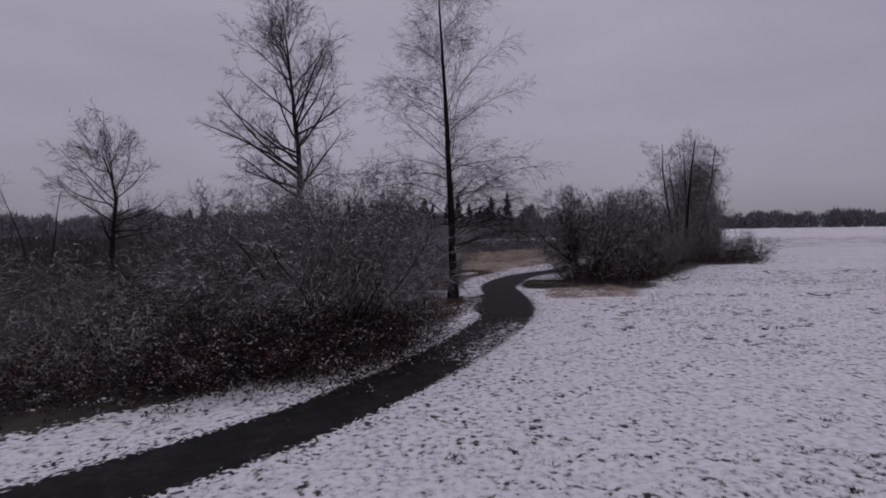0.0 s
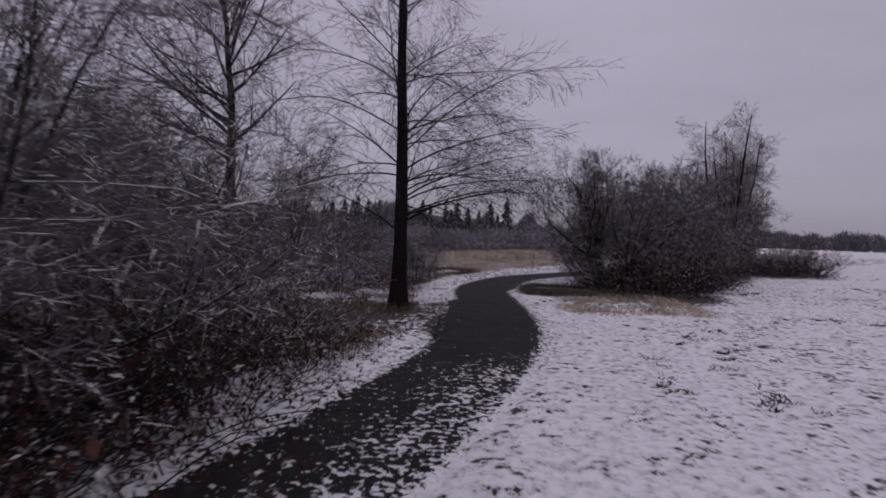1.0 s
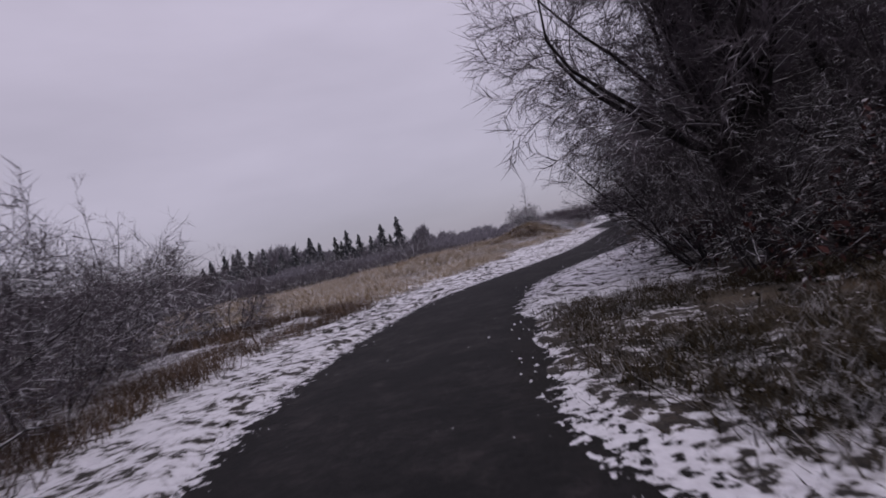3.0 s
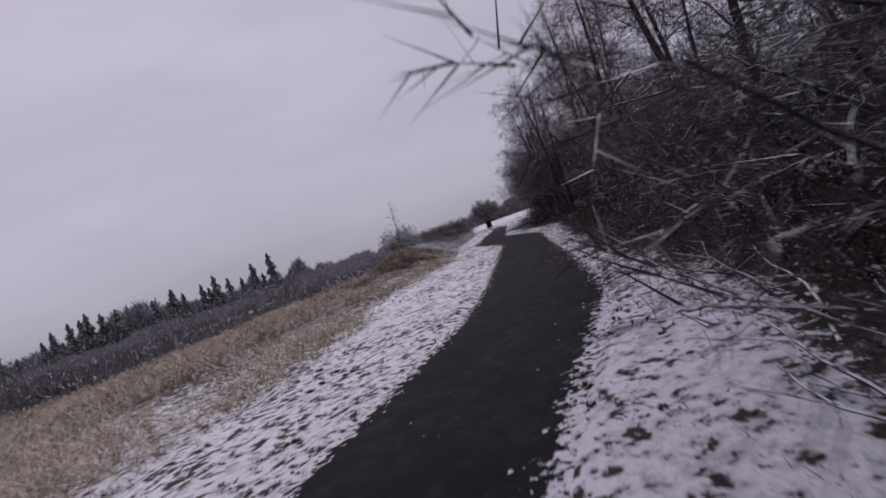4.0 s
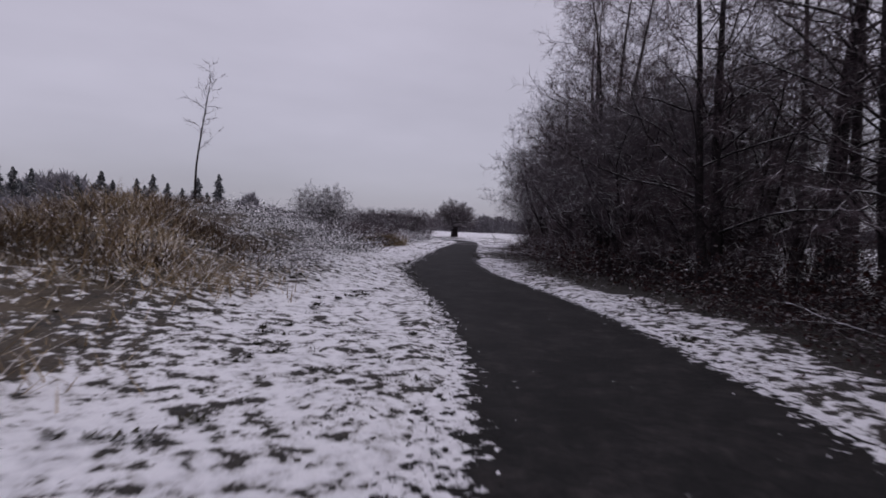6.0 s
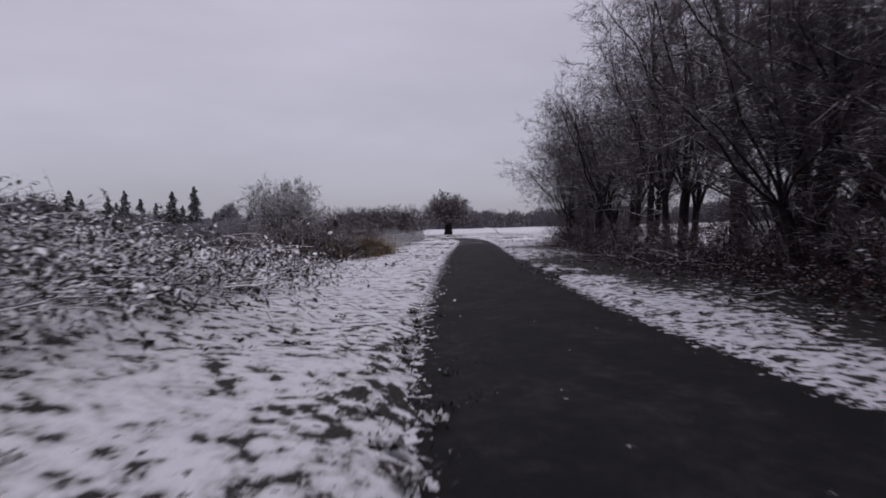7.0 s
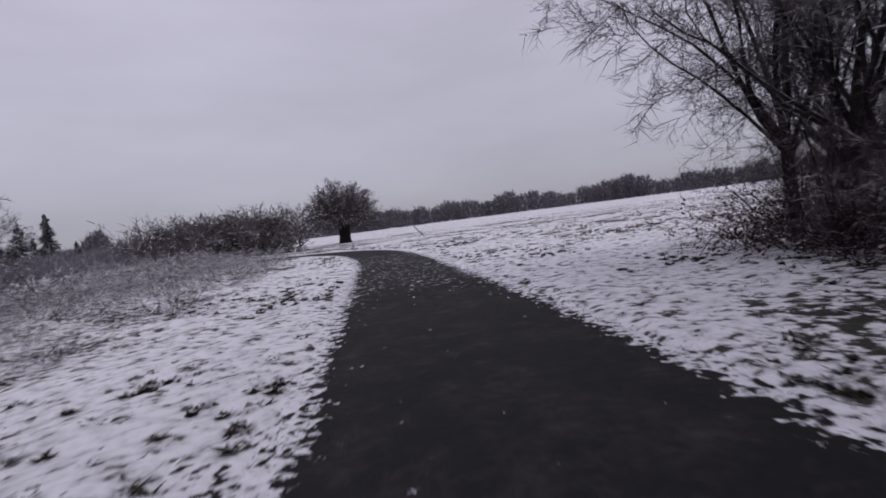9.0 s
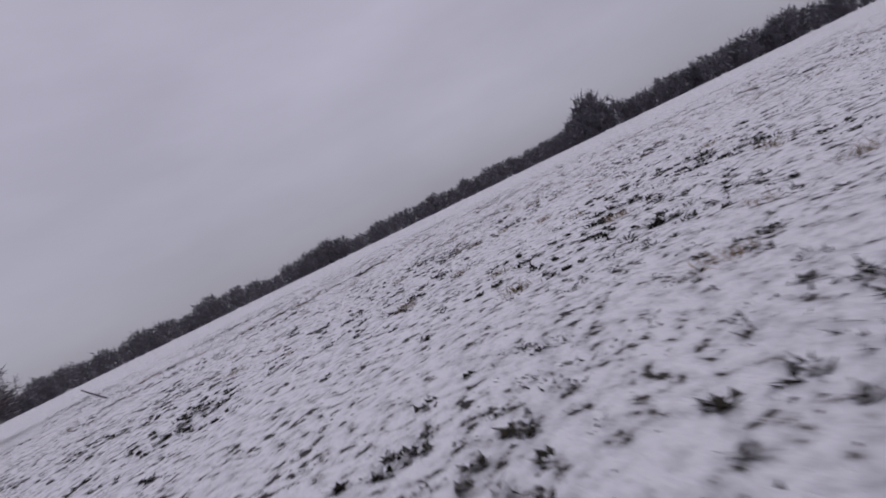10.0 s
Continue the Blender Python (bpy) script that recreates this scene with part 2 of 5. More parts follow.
def asphalt_material():
    m, n, l, bsdf = material("worn_asphalt")
    fine, grit, wide = noise_node(n, l, 55.0, 4, 0.7), noise_node(n, l, 9.0, 5, 0.75), noise_node(n, l, 0.9, 4, 0.6)
    c = mixed(n, l, ramp(n, l, fine, [(0.35, (0, 0, 0)), (0.68, (1, 1, 1))]), (0.003, 0.0028, 0.003), (0.026, 0.023, 0.023))
    c = mixed(n, l, ramp(n, l, grit, [(0.42, (0, 0, 0)), (0.68, (0.85, 0.85, 0.85))]), c, (0.038, 0.033, 0.033))
    c = mixed(n, l, ramp(n, l, wide, [(0.40, (0.8, 0.8, 0.8)), (0.60, (0, 0, 0))]), c, (0.005, 0.0046, 0.0048))
    streak = noise_node(n, l, 2.6, 5, 0.7)
    c = mixed(n, l, ramp(n, l, streak, [(0.42, (0.75, 0.75, 0.75)), (0.52, (0, 0, 0))]), c, (0.006, 0.0055, 0.0056))
    c = mixed(n, l, ramp(n, l, streak, [(0.56, (0, 0, 0)), (0.70, (0.6, 0.6, 0.6))]), c, (0.052, 0.044, 0.043))
    at = n.new("ShaderNodeAttribute")
    at.attribute_name = "margin"
    sep = n.new("ShaderNodeSeparateColor")
    l.new(at.outputs["Color"], sep.inputs[0])
    crumbs, rag, specks = noise_node(n, l, 7.0, 5, 0.62), noise_node(n, l, 2.2, 3, 0.55), noise_node(n, l, 9.0, 4, 0.6)
    reach = math_node(n, l, "MULTIPLY_ADD", rag, 0.5, math_node(n, l, "MULTIPLY", crumbs, 1.5))
    reach = math_node(n, l, "MULTIPLY_ADD", sep.outputs[0], 1.3, reach)
    reach = math_node(n, l, "MULTIPLY_ADD", sep.outputs[2], -0.9, reach)
    fringe = ramp(n, l, math_node(n, l, "MULTIPLY", reach, 0.5), [(0.51, (0, 0, 0)), (0.522, (1, 1, 1))])
    holes = ramp(n, l, math_node(n, l, "MULTIPLY_ADD", rag, 0.3, specks), [(0.71, (1, 1, 1)), (0.735, (0, 0, 0))])
    fringe = math_node(n, l, "MULTIPLY", fringe, holes)
    dust = ramp(n, l, math_node(n, l, "MULTIPLY_ADD", sep.outputs[1], 0.3, math_node(n, l, "MULTIPLY_ADD", rag, 0.35, specks)), [(0.915, (0, 0, 0)), (0.94, (1, 1, 1))])
    snow = math_node(n, l, "MAXIMUM", fringe, dust)
    damp = ramp(n, l, math_node(n, l, "MULTIPLY_ADD", sep.outputs[0], 1.3, math_node(n, l, "MULTIPLY", rag, 0.6)), [(0.0, (0, 0, 0)), (0.3, (0.7, 0.7, 0.7))])
    c = mixed(n, l, damp, c, (0.010, 0.008, 0.007))
    white = mixed(n, l, ramp(n, l, specks, [(0.35, (0, 0, 0)), (0.7, (1, 1, 1))]), SNOW, (0.62, 0.605, 0.63))
    l.new(mixed(n, l, snow, c, white), bsdf.inputs["Base Color"])
    bsdf.inputs["Roughness"].default_value = 0.85
    bsdf.inputs["Specular IOR Level"].default_value = 0.25
    bumped(n, l, bsdf, math_node(n, l, "MULTIPLY_ADD", snow, 2.0, math_node(n, l, "ADD", fine, grit)), 0.8, 0.012)
    return m


M_SNOW, M_GROUND, M_ASPHALT = snow_material(), ground_material(), asphalt_material()


# ---- mesh helpers ----
def mesh_from(name, verts, tris, mat):
    me = bpy.data.meshes.new(name)
    verts, tris = np.asarray(verts, np.float32), np.asarray(tris, np.int32)
    me.vertices.add(len(verts))
    me.vertices.foreach_set("co", verts.ravel())
    me.loops.add(tris.size)
    me.loops.foreach_set("vertex_index", tris.ravel())
    me.polygons.add(len(tris))
    me.polygons.foreach_set("loop_start", np.arange(0, tris.size, tris.shape[1], dtype=np.int32))
    me.polygons.foreach_set("loop_total", np.full(len(tris), tris.shape[1], np.int32))
    me.update(calc_edges=True)
    me.materials.append(mat)
    return me


def part(name, me, parent, label=""):
    ob = new(name, me)
    ob.parent = parent
    return tagged(ob, label)


def tubes(pts, rad, sides):
    """Tapered tubes round polylines: pts (n, k, 3), rad (n, k). Returns vertices and triangles."""
    n, k, _ = pts.shape
    tan = np.gradient(pts, axis=1)
    tan /= np.linalg.norm(tan, axis=2, keepdims=True) + 1e-9
    ref = np.where(np.abs(tan[..., 2:3]) > 0.9, np.array([1.0, 0, 0]), np.array([0, 0, 1.0]))
    a = np.cross(tan, ref)
    a /= np.linalg.norm(a, axis=2, keepdims=True) + 1e-9
    b = np.cross(a, tan)
    ang = np.arange(sides) * 2 * np.pi / sides + np.pi / 2
    ring = a[:, :, None] * np.cos(ang)[None, None, :, None] + b[:, :, None] * np.sin(ang)[None, None, :, None]
    v = (pts[:, :, None] + ring * rad[:, :, None, None]).reshape(-1, 3)
    i = np.arange(n)[:, None, None] * k * sides + np.arange(k - 1)[None, :, None] * sides
    s, s2 = np.arange(sides)[None, None], (np.arange(sides)[None, None] + 1) % sides
    p, q, r, t = i + s, i + s2, i + sides + s2, i + sides + s
    f = np.stack([np.stack([p, q, r], -1), np.stack([p, r, t], -1)], 3).reshape(-1, 3)
    return v, f


def joined(pieces):
    vs, fs, base = [], [], 0
    for v, f in pieces:
        vs.append(v)
        fs.append(f + base)
        base += len(v)
    return np.concatenate(vs), np.concatenate(fs)


def grow(r, start, way, length, radius, steps, wander=0.1, lift=0.0, tip=0.25):
    """Polylines that set out from start along way, wandering, bent up (lift) or down."""
    n = len(start)
    pts, d = [start], way / np.linalg.norm(way, axis=1, keepdims=True)
    for k in range(steps):
        d = d + r.normal(0, wander, (n, 3)) + np.array([0, 0, 1.0]) * np.broadcast_to(lift, n)[:, None]
        d /= np.linalg.norm(d, axis=1, keepdims=True)
        pts.append(pts[-1] + d * (np.broadcast_to(length, n) / steps)[:, None])
    taper = np.linspace(1, tip, steps + 1)[None]
    return np.stack(pts, 1), np.broadcast_to(radius, n)[:, None] * taper


def sprout(r, pts, rad, count, angle, length, first=0.2, last=1.0, steps=3, wander=0.12, lift=0.0, thick=0.5, shape=0.0, tip=0.2, least=0.003, flat=0.0):
    """Side shoots of polylines; shape: by how much those near the end are shorter."""
    n, k, _ = pts.shape
    m = n * count
    own = np.repeat(np.arange(n), count)
    t = first + (last - first) * (np.tile(np.arange(count), n) + r.random(m)) / count
    t = np.clip(t, 0, 0.999)
    u = t * (k - 1)
    i = u.astype(int)
    f = (u - i)[:, None]
    start = pts[own, i] * (1 - f) + pts[own, i + 1] * f
    tan = pts[own, i + 1] - pts[own, i]
    tan /= np.linalg.norm(tan, axis=1, keepdims=True) + 1e-9
    side = r.normal(0, 1, (m, 3))
    side[:, 2] *= 1 - flat
    side -= (side * tan).sum(1, keepdims=True) * tan
    side /= np.linalg.norm(side, axis=1, keepdims=True) + 1e-9
    a = (np.radians(angle(t) if callable(angle) else angle) * r.uniform(0.75, 1.25, m))[:, None]
    way = tan * np.cos(a) + side * np.sin(a)
    size = (length(t) if callable(length) else length) * (1 - shape * t) * r.uniform(0.6, 1.2, m)
    here = rad[own, i] * (1 - f[:, 0]) + rad[own, i + 1] * f[:, 0]
    return grow(r, start, way, size, np.maximum(here * thick, least), steps, wander, lift, tip)


def plant(name, label, category, group, meshes, x, y, turn=0.0, size=1.0, tall=1.0, sink=0.03, lean=0.0):
    """One plant: an Empty at its foot with a mesh for each of its parts; alike plants share their meshes."""
    base = tagged(new(name), label, category, group)
    base.matrix_basis = pose(x, y, float(terrain(x, y)) - sink, lean, 0, turn) @ Matrix.Diagonal((size, size, size * tall, 1))
    for part_name, me in meshes:
        ob = part(part_name, me, base)
        if part_name in ("crown", "tangle", "foliage"):
            tagged(ob, kind="stuff")
    return base


def each_tube(name, pts, rad, sides, mat, more=None):
    """A part for each polyline; more: shoots (points, radii, count of each) that go with it."""
    made = []
    for i in range(len(pts)):
        piece = [tubes(pts[i : i + 1], rad[i : i + 1], sides)]
        if more:
            p, q, n = more
            piece.append(tubes(p[i * n : (i + 1) * n], q[i * n : (i + 1) * n], 3))
        made.append((name, mesh_from(name, *joined(piece), mat)))
    return made


# ---- plan: the path's middle line, and how far the growth stands back from it ----
MIDDLE = [(-60, -18), (-36, -8), (-20, -0.5), (-11.5, 5.0), (-6.0, 10.2), (-3.5, 13.0), (-1.4, 16.6), (0.6, 20.8), (2.1, 24.5), (3.3, 28.6), (3.8, 31.5), (4.0, 34.5), (4.1, 38),
          (4.2, 42), (4.85, 45.7), (6.25, 49.4), (8.6, 53.5), (11.85, 57.4), (15.4, 61.6), (20.5, 69.3), (24.7, 76.0), (26.7, 79.1), (29.1, 82.8), (31.6, 87.6), (34.3, 94.8), (37.8, 102), (45.2, 114.7), (49.7, 121.6),
          (55.2, 130.4), (59.7, 137.8), (63.6, 146), (65.0, 153), (63.4, 160.5), (58, 167.5), (49, 173), (36, 177), (18, 180)]


def resampled(line, step):
    p = np.array(line, float)
    for _ in range(3):
        q = np.empty((2 * len(p) - 2, 2))
        q[0::2], q[1::2] = 0.75 * p[:-1] + 0.25 * p[1:], 0.25 * p[:-1] + 0.75 * p[1:]
        p = np.vstack([p[:1], q, p[-1:]])
    s = np.r_[0, np.cumsum(np.hypot(*np.diff(p, axis=0).T))]
    at = np.arange(0, s[-1], step)
    return np.c_[np.interp(at, s, p[:, 0]), np.interp(at, s, p[:, 1])]


LINE = resampled(MIDDLE, 0.5)
_way = np.gradient(LINE, axis=0)
_way /= np.linalg.norm(_way, axis=1, keepdims=True)


def off_path(x, y):
    """Distance from the path's middle line, positive on its right, and the nearest index of LINE."""
    x, y = np.ravel(np.asarray(x, float)), np.ravel(np.asarray(y, float))
    best, who = np.full(len(x), 1e9), np.zeros(len(x), int)
    for k in range(0, len(x), 20000):
        d = (x[k : k + 20000, None] - LINE[None, ::2, 0]) ** 2 + (y[k : k + 20000, None] - LINE[None, ::2, 1]) ** 2
        j = d.argmin(1)
        best[k : k + 20000], who[k : k + 20000] = d[np.arange(len(j)), j], j * 2
    w = _way[who]
    side = (x - LINE[who, 0]) * w[:, 1] - (y - LINE[who, 1]) * w[:, 0]
    return np.where(best > 9, np.sign(side) * np.sqrt(best), side), who


EDGE_Y = [14, 20, 28, 33, 38, 43, 47, 52, 56, 60, 65, 70, 76, 82, 90, 95, 98, 102, 105, 108, 112, 121, 126, 134]
EDGE_L = [1.05, 1.05, 1.25, 1.45, 1.25, 1.42, 1.35, 1.5, 1.2, 1.0, 1.0, 1.1, 1.15, 1.2, 1.9, 2.05, 1.8, 1.6, 1.5, 1.45, 1.4, 1.36, 1.4, 1.35]
EDGE_R = [1.2, 1.28, 1.42, 1.5, 1.42, 1.26, 1.5, 1.25, 1.6, 2.1, 1.88, 1.7, 1.65, 1.6, 1.3, 1.05, 1.1, 1.2, 1.2, 1.25, 1.48, 1.45, 1.42, 1.25]


def edge_of(d, y):
    return np.where(np.asarray(d) < 0, np.interp(y, EDGE_Y, EDGE_L), np.interp(y, EDGE_Y, EDGE_R))


LEFT_Y = [-20, 14, 22, 30, 40, 50, 60, 70, 77, 82, 95, 106, 117, 125, 135, 145, 160, 200]
LEFT_D = [4.0, 3.2, 2.7, 3.2, 3.8, 4.2, 5.5, 6.4, 5.4, 4.9, 4.9, 5.3, 5.0, 4.9, 4.8, 4.5, 4.0, 4.0]
RIGHT_Y = [38, 41, 46, 58, 66, 75, 85, 95, 100, 103, 105, 109, 111, 115, 122, 126]
RIGHT_D = [8.0, 6.2, 5.2, 4.1, 2.8, 3.2, 3.6, 2.5, 2.6, 2.2, 1.6, 1.4, 2.4, 3.3, 4.0, 7.0]


def terrain(x, y):
    x, y = np.asarray(x, float), np.asarray(y, float)
    a, b = (x - 26) * 0.47 + (y - 96) * 0.88, (x - 26) * 0.88 - (y - 96) * 0.47
    z = 1.8 * np.exp(-((a / 9.5) ** 2) - ((b / 3.2) ** 2))
    a, b = (x - 14) * 0.47 + (y - 88) * 0.88, (x - 14) * 0.88 - (y - 88) * 0.47
    return z + 0.7 * np.exp(-((a / 12) ** 2) - ((b / 6.0) ** 2))


def tapered_axis(lo, hi, fine, far):
    inner = np.arange(lo, hi + fine, fine)
    steps, s = [], fine
    while sum(steps) < far:
        s *= 1.16
        steps.append(s)
    out = np.cumsum(steps)
    return np.r_[lo - out[::-1], inner, inner[-1] + out]


# ---- ground: one sheet to the horizon ----
gx, gy = tapered_axis(-12, 63, 0.42, 2600), tapered_axis(7, 137, 0.42, 2600)
X, Y = np.meshgrid(gx, gy)
fx, fy = X.ravel(), Y.ravel()
G_OFF, G_AT = off_path(fx, fy)
near_y = LINE[G_AT, 1]
left_line, right_line = np.interp(near_y, LEFT_Y, LEFT_D), np.interp(near_y, RIGHT_Y, RIGHT_D)
edge = edge_of(G_OFF, near_y) + 0.15
outside = smooth(-0.16, 0.16, np.abs(G_OFF) - edge)
relief = 0.09 * (value_noise(fx, fy, 0.45, 5) - 0.5) + 0.05 * (value_noise(fx, fy, 0.9, 6) - 0.5) + 0.05 * (value_noise(fx, fy, 3.5, 7) - 0.5)
reach = smooth(60, 8, np.abs(G_OFF))
fz = terrain(fx, fy) + outside * (0.05 + relief * (0.35 + 0.65 * reach)) - (1 - outside) * 0.08
in_left = smooth(-0.8, 1.2, -G_OFF - left_line + 1.2 * (value_noise(fx, fy, 1.5, 8) - 0.5)) * (near_y > -15)
in_right = smooth(-0.8, 1.2, G_OFF - right_line + 1.2 * (value_noise(fx, fy, 1.5, 9) - 0.5)) * smooth(38, 42, near_y) * smooth(126.5, 122, near_y) * smooth(13, 9.5, G_OFF)
rim = smooth(0.9, 0.1, np.abs(np.abs(G_OFF) - edge)) * value_noise(fx, fy, 1.1, 10) * smooth(128, 122, near_y)
bank = smooth(36, 44, near_y) * smooth(70, 58, near_y) * (np.abs(G_OFF) > 1.4) * 0.35
meadow = 0.24 * (value_noise(fx, fy, 5.0, 11) - 0.45)
patch_left = smooth(27, 30, near_y) * smooth(37.5, 35, near_y) * smooth(-0.9, -1.4, G_OFF) * (0.4 + 0.6 * value_noise(fx, fy, 1.3, 12))
patch_right = smooth(40.2, 42.2, near_y) * smooth(48, 45.5, near_y) * smooth(1.4, 2.0, G_OFF) * smooth(9, 6, G_OFF) * (0.4 + 0.6 * value_noise(fx, fy, 1.3, 13))
verge = smooth(6.5, 3.0, np.abs(G_OFF)) * smooth(28, 40, near_y) * smooth(126, 120, near_y)
foot = smooth(34, 38, near_y) * smooth(48, 45, near_y) * smooth(2.6, 4.2, G_OFF) * smooth(11, 7.5, G_OFF) * (0.4 + 0.6 * value_noise(fx, fy, 1.6, 14))
litter = in_right * smooth(113, 109, near_y)
moss = smooth(115, 119, near_y) * smooth(124, 121.5, near_y) * smooth(1.9, 3.2, G_OFF + 1.4 * (value_noise(fx, fy, 1.7, 15) - 0.5)) * smooth(11, 8, G_OFF)
shade = smooth(0.4, 1.6, -G_OFF - left_line) * smooth(37, 31, near_y)
thin = np.clip(0.5 * shade + 0.20 * moss + 0.10 * in_left + 0.5 * smooth(1.0, 2.2, -G_OFF - left_line) * smooth(31, 27, near_y) * smooth(13, 16, near_y) + 0.55 * smooth(9, 20, -G_OFF) + (0.17 + 0.22 * smooth(94, 90, near_y)) * in_right + 0.16 * litter + 0.1 * litter * smooth(100, 96, near_y) + 0.22 * in_right * smooth(4.2, 5.6, G_OFF) * smooth(111, 114, near_y) + 0.10 * rim + 0.09 * smooth(5.5, 4.0, G_OFF) * (G_OFF > 0) * smooth(61, 66, near_y) * smooth(98, 92, near_y) + 0.02 * verge + 0.05 * smooth(6.5, 4.0, -G_OFF) * (G_OFF < 0) * smooth(40, 56, near_y) * smooth(104, 92, near_y) + bank * 0.12 + 0.38 * patch_left + 0.3 * patch_right + 0.26 * foot + 0.3 * in_left * smooth(90, 93, near_y) * smooth(112, 108, near_y) + 0.2 * in_left * smooth(60, 66, near_y) * smooth(96, 90, near_y) + 0.13 * in_right * smooth(102, 104.5, near_y) * smooth(112, 109.5, near_y) + 0.1 * meadow * (1 - in_left), 0, 1)
straw = np.clip(in_left * (0.35 + 0.5 * smooth(55, 66, near_y) * smooth(115, 90, near_y)) + 0.2 * bank + 0.08 * rim + 0.3 * patch_right + 0.08 * patch_left + 0.9 * foot, 0, 1)
nx, ny = len(gx), len(gy)
k = (np.arange(ny - 1)[:, None] * nx + np.arange(nx - 1)[None]).ravel()
ground_mesh = mesh_from("ground", np.c_[fx, fy, fz], np.c_[k, k + 1, k + nx + 1, k + nx], M_GROUND)
attr = ground_mesh.color_attributes.new("cover", "FLOAT_COLOR", "POINT")
attr.data.foreach_set("color", np.c_[thin, straw, moss, 1 + 0 * thin].astype(np.float32).ravel())
ground_mesh.polygons.foreach_set("use_smooth", np.ones(len(k), bool))
tagged(new("ground", ground_mesh), "flat meadow under thin patchy snow with dark grass", "ground", kind="structure")


def path_strip():
    line = resampled(MIDDLE, 0.25)
    w = np.gradient(line, axis=0)
    w /= np.linalg.norm(w, axis=1, keepdims=True)
    n = np.c_[w[:, 1], -w[:, 0]]
    across = np.array([-2.7, -1.9, -1.2, -0.6, 0, 0.6, 1.2, 1.9, 2.7])
    v = (line[:, None] + n[:, None] * across[None, :, None]).reshape(-1, 2)
    z = np.tile(0.03 - 0.012 * (np.minimum(np.abs(across), 1.6) / 1.4) ** 2, len(line)) + 0.012 * (value_noise(v[:, 0], v[:, 1], 1.6, 21) - 0.5)
    c = len(across)
    k = (np.arange(len(line) - 1)[:, None] * c + np.arange(c - 1)[None]).ravel()
    me = mesh_from("path", np.c_[v, z], np.c_[k, k + 1, k + c + 1, k + c], M_ASPHALT)
    me.polygons.foreach_set("use_smooth", np.ones(len(k), bool))
    d, y = np.tile(across, len(line)), np.repeat(line[:, 1], c)
    margin = np.abs(d) - edge_of(d, y)
    dust = 0.72 * smooth(17, 20, y) * smooth(29.5, 25, y) * (0.45 + 0.55 * smooth(-0.8, 0.9, d)) + 0.42 * smooth(124, 129, y) * smooth(146, 139, y)
    attr = me.color_attributes.new("margin", "FLOAT_COLOR", "POINT")
    attr.data.foreach_set("color", np.c_[margin, dust, smooth(28, 31, y) * smooth(38.5, 36, y) * (d < 0) + smooth(102.5, 104.5, y) * smooth(111, 109.5, y) * (d > 0) + 0.5 * smooth(42.5, 44, y) * smooth(48, 46.5, y) * (d > 0), 1 + 0 * d].astype(np.float32).ravel())
    return me


tagged(new("path", path_strip()), "winding dark asphalt footpath with ragged snowy edges", "path", kind="structure")


# ---- plants ----
def blades(r, start, way, length, width):
    """One thin triangle for each last twig or blade of grass."""
    way = way / (np.linalg.norm(way, axis=1, keepdims=True) + 1e-9)
    side = np.cross(way, r.normal(0, 1, way.shape))
    side /= np.linalg.norm(side, axis=1, keepdims=True) + 1e-9
    w, n = np.broadcast_to(width, len(start))[:, None] / 2, len(start)
    v = np.stack([start - side * w, start + side * w, start + way * np.broadcast_to(length, n)[:, None]], 1).reshape(-1, 3)
    return v, np.arange(3 * n).reshape(-1, 3)


def twigs_on(r, pts, count, angle, length, width, droop=0.0, first=0.15):
    p, q = sprout(r, pts, np.full(pts.shape[:2], width), count, angle, length, first, 1.0, 1, 0.1, -droop, 1.0)
    return blades(r, p[:, 0], p[:, 1] - p[:, 0], np.linalg.norm(p[:, 1] - p[:, 0], axis=1), width)


def shrub_meshes(seed, stems=14, height=5.0, spread=45, shoots=10, shoot=1.9, sprays=9, spray=0.9, twigs=8, twig=0.45, lift=0.02, foot=0.5, thick=0.035, twig_mat=M_TWIG, width=0.013, wander=0.12, split=False, stem_mat=M_LIMB):
    r = np.random.default_rng(seed)
    a, tilt = r.uniform(0, 2 * np.pi, stems), np.radians(spread) * np.sqrt(r.uniform(0.02, 1, stems))
    way = np.c_[np.cos(a) * np.sin(tilt), np.sin(a) * np.sin(tilt), np.cos(tilt)]
    start = np.c_[np.cos(a) * foot * r.random(stems), np.sin(a) * foot * r.random(stems), np.full(stems, -0.1)]
    p1, r1 = grow(r, start, way, height * r.uniform(0.75, 1.15, stems), thick * r.uniform(0.6, 1.3, stems), 6, wander, lift)
    p2, r2 = sprout(r, p1, r1, shoots, 42, shoot, 0.12, 1.0, 2, 0.16, 0.02, 0.5, 0.35)
    p3, r3 = sprout(r, p2, r2, sprays, 45, spray, 0.1, 1.0, 2, 0.14, 0.0, 0.5, 0.3, 0.3, 0.004)
    d = p3[:, 1:] - p3[:, :-1]
    seg = blades(r, p3[:, :-1].reshape(-1, 3), d.reshape(-1, 3), np.linalg.norm(d, axis=2).ravel() * 1.25, width * 1.8)
    wood = each_tube("stem", p1, r1, 6, M_LIMB) + each_tube("shoot", p2, r2, 3, M_LIMB) if split else each_tube("stem", p1, r1, 4, stem_mat, (p2, r2, shoots))
    return wood + [("crown", mesh_from("shrub_crown", *joined([seg, twigs_on(r, p3, twigs, 50, twig, width)]), twig_mat))]


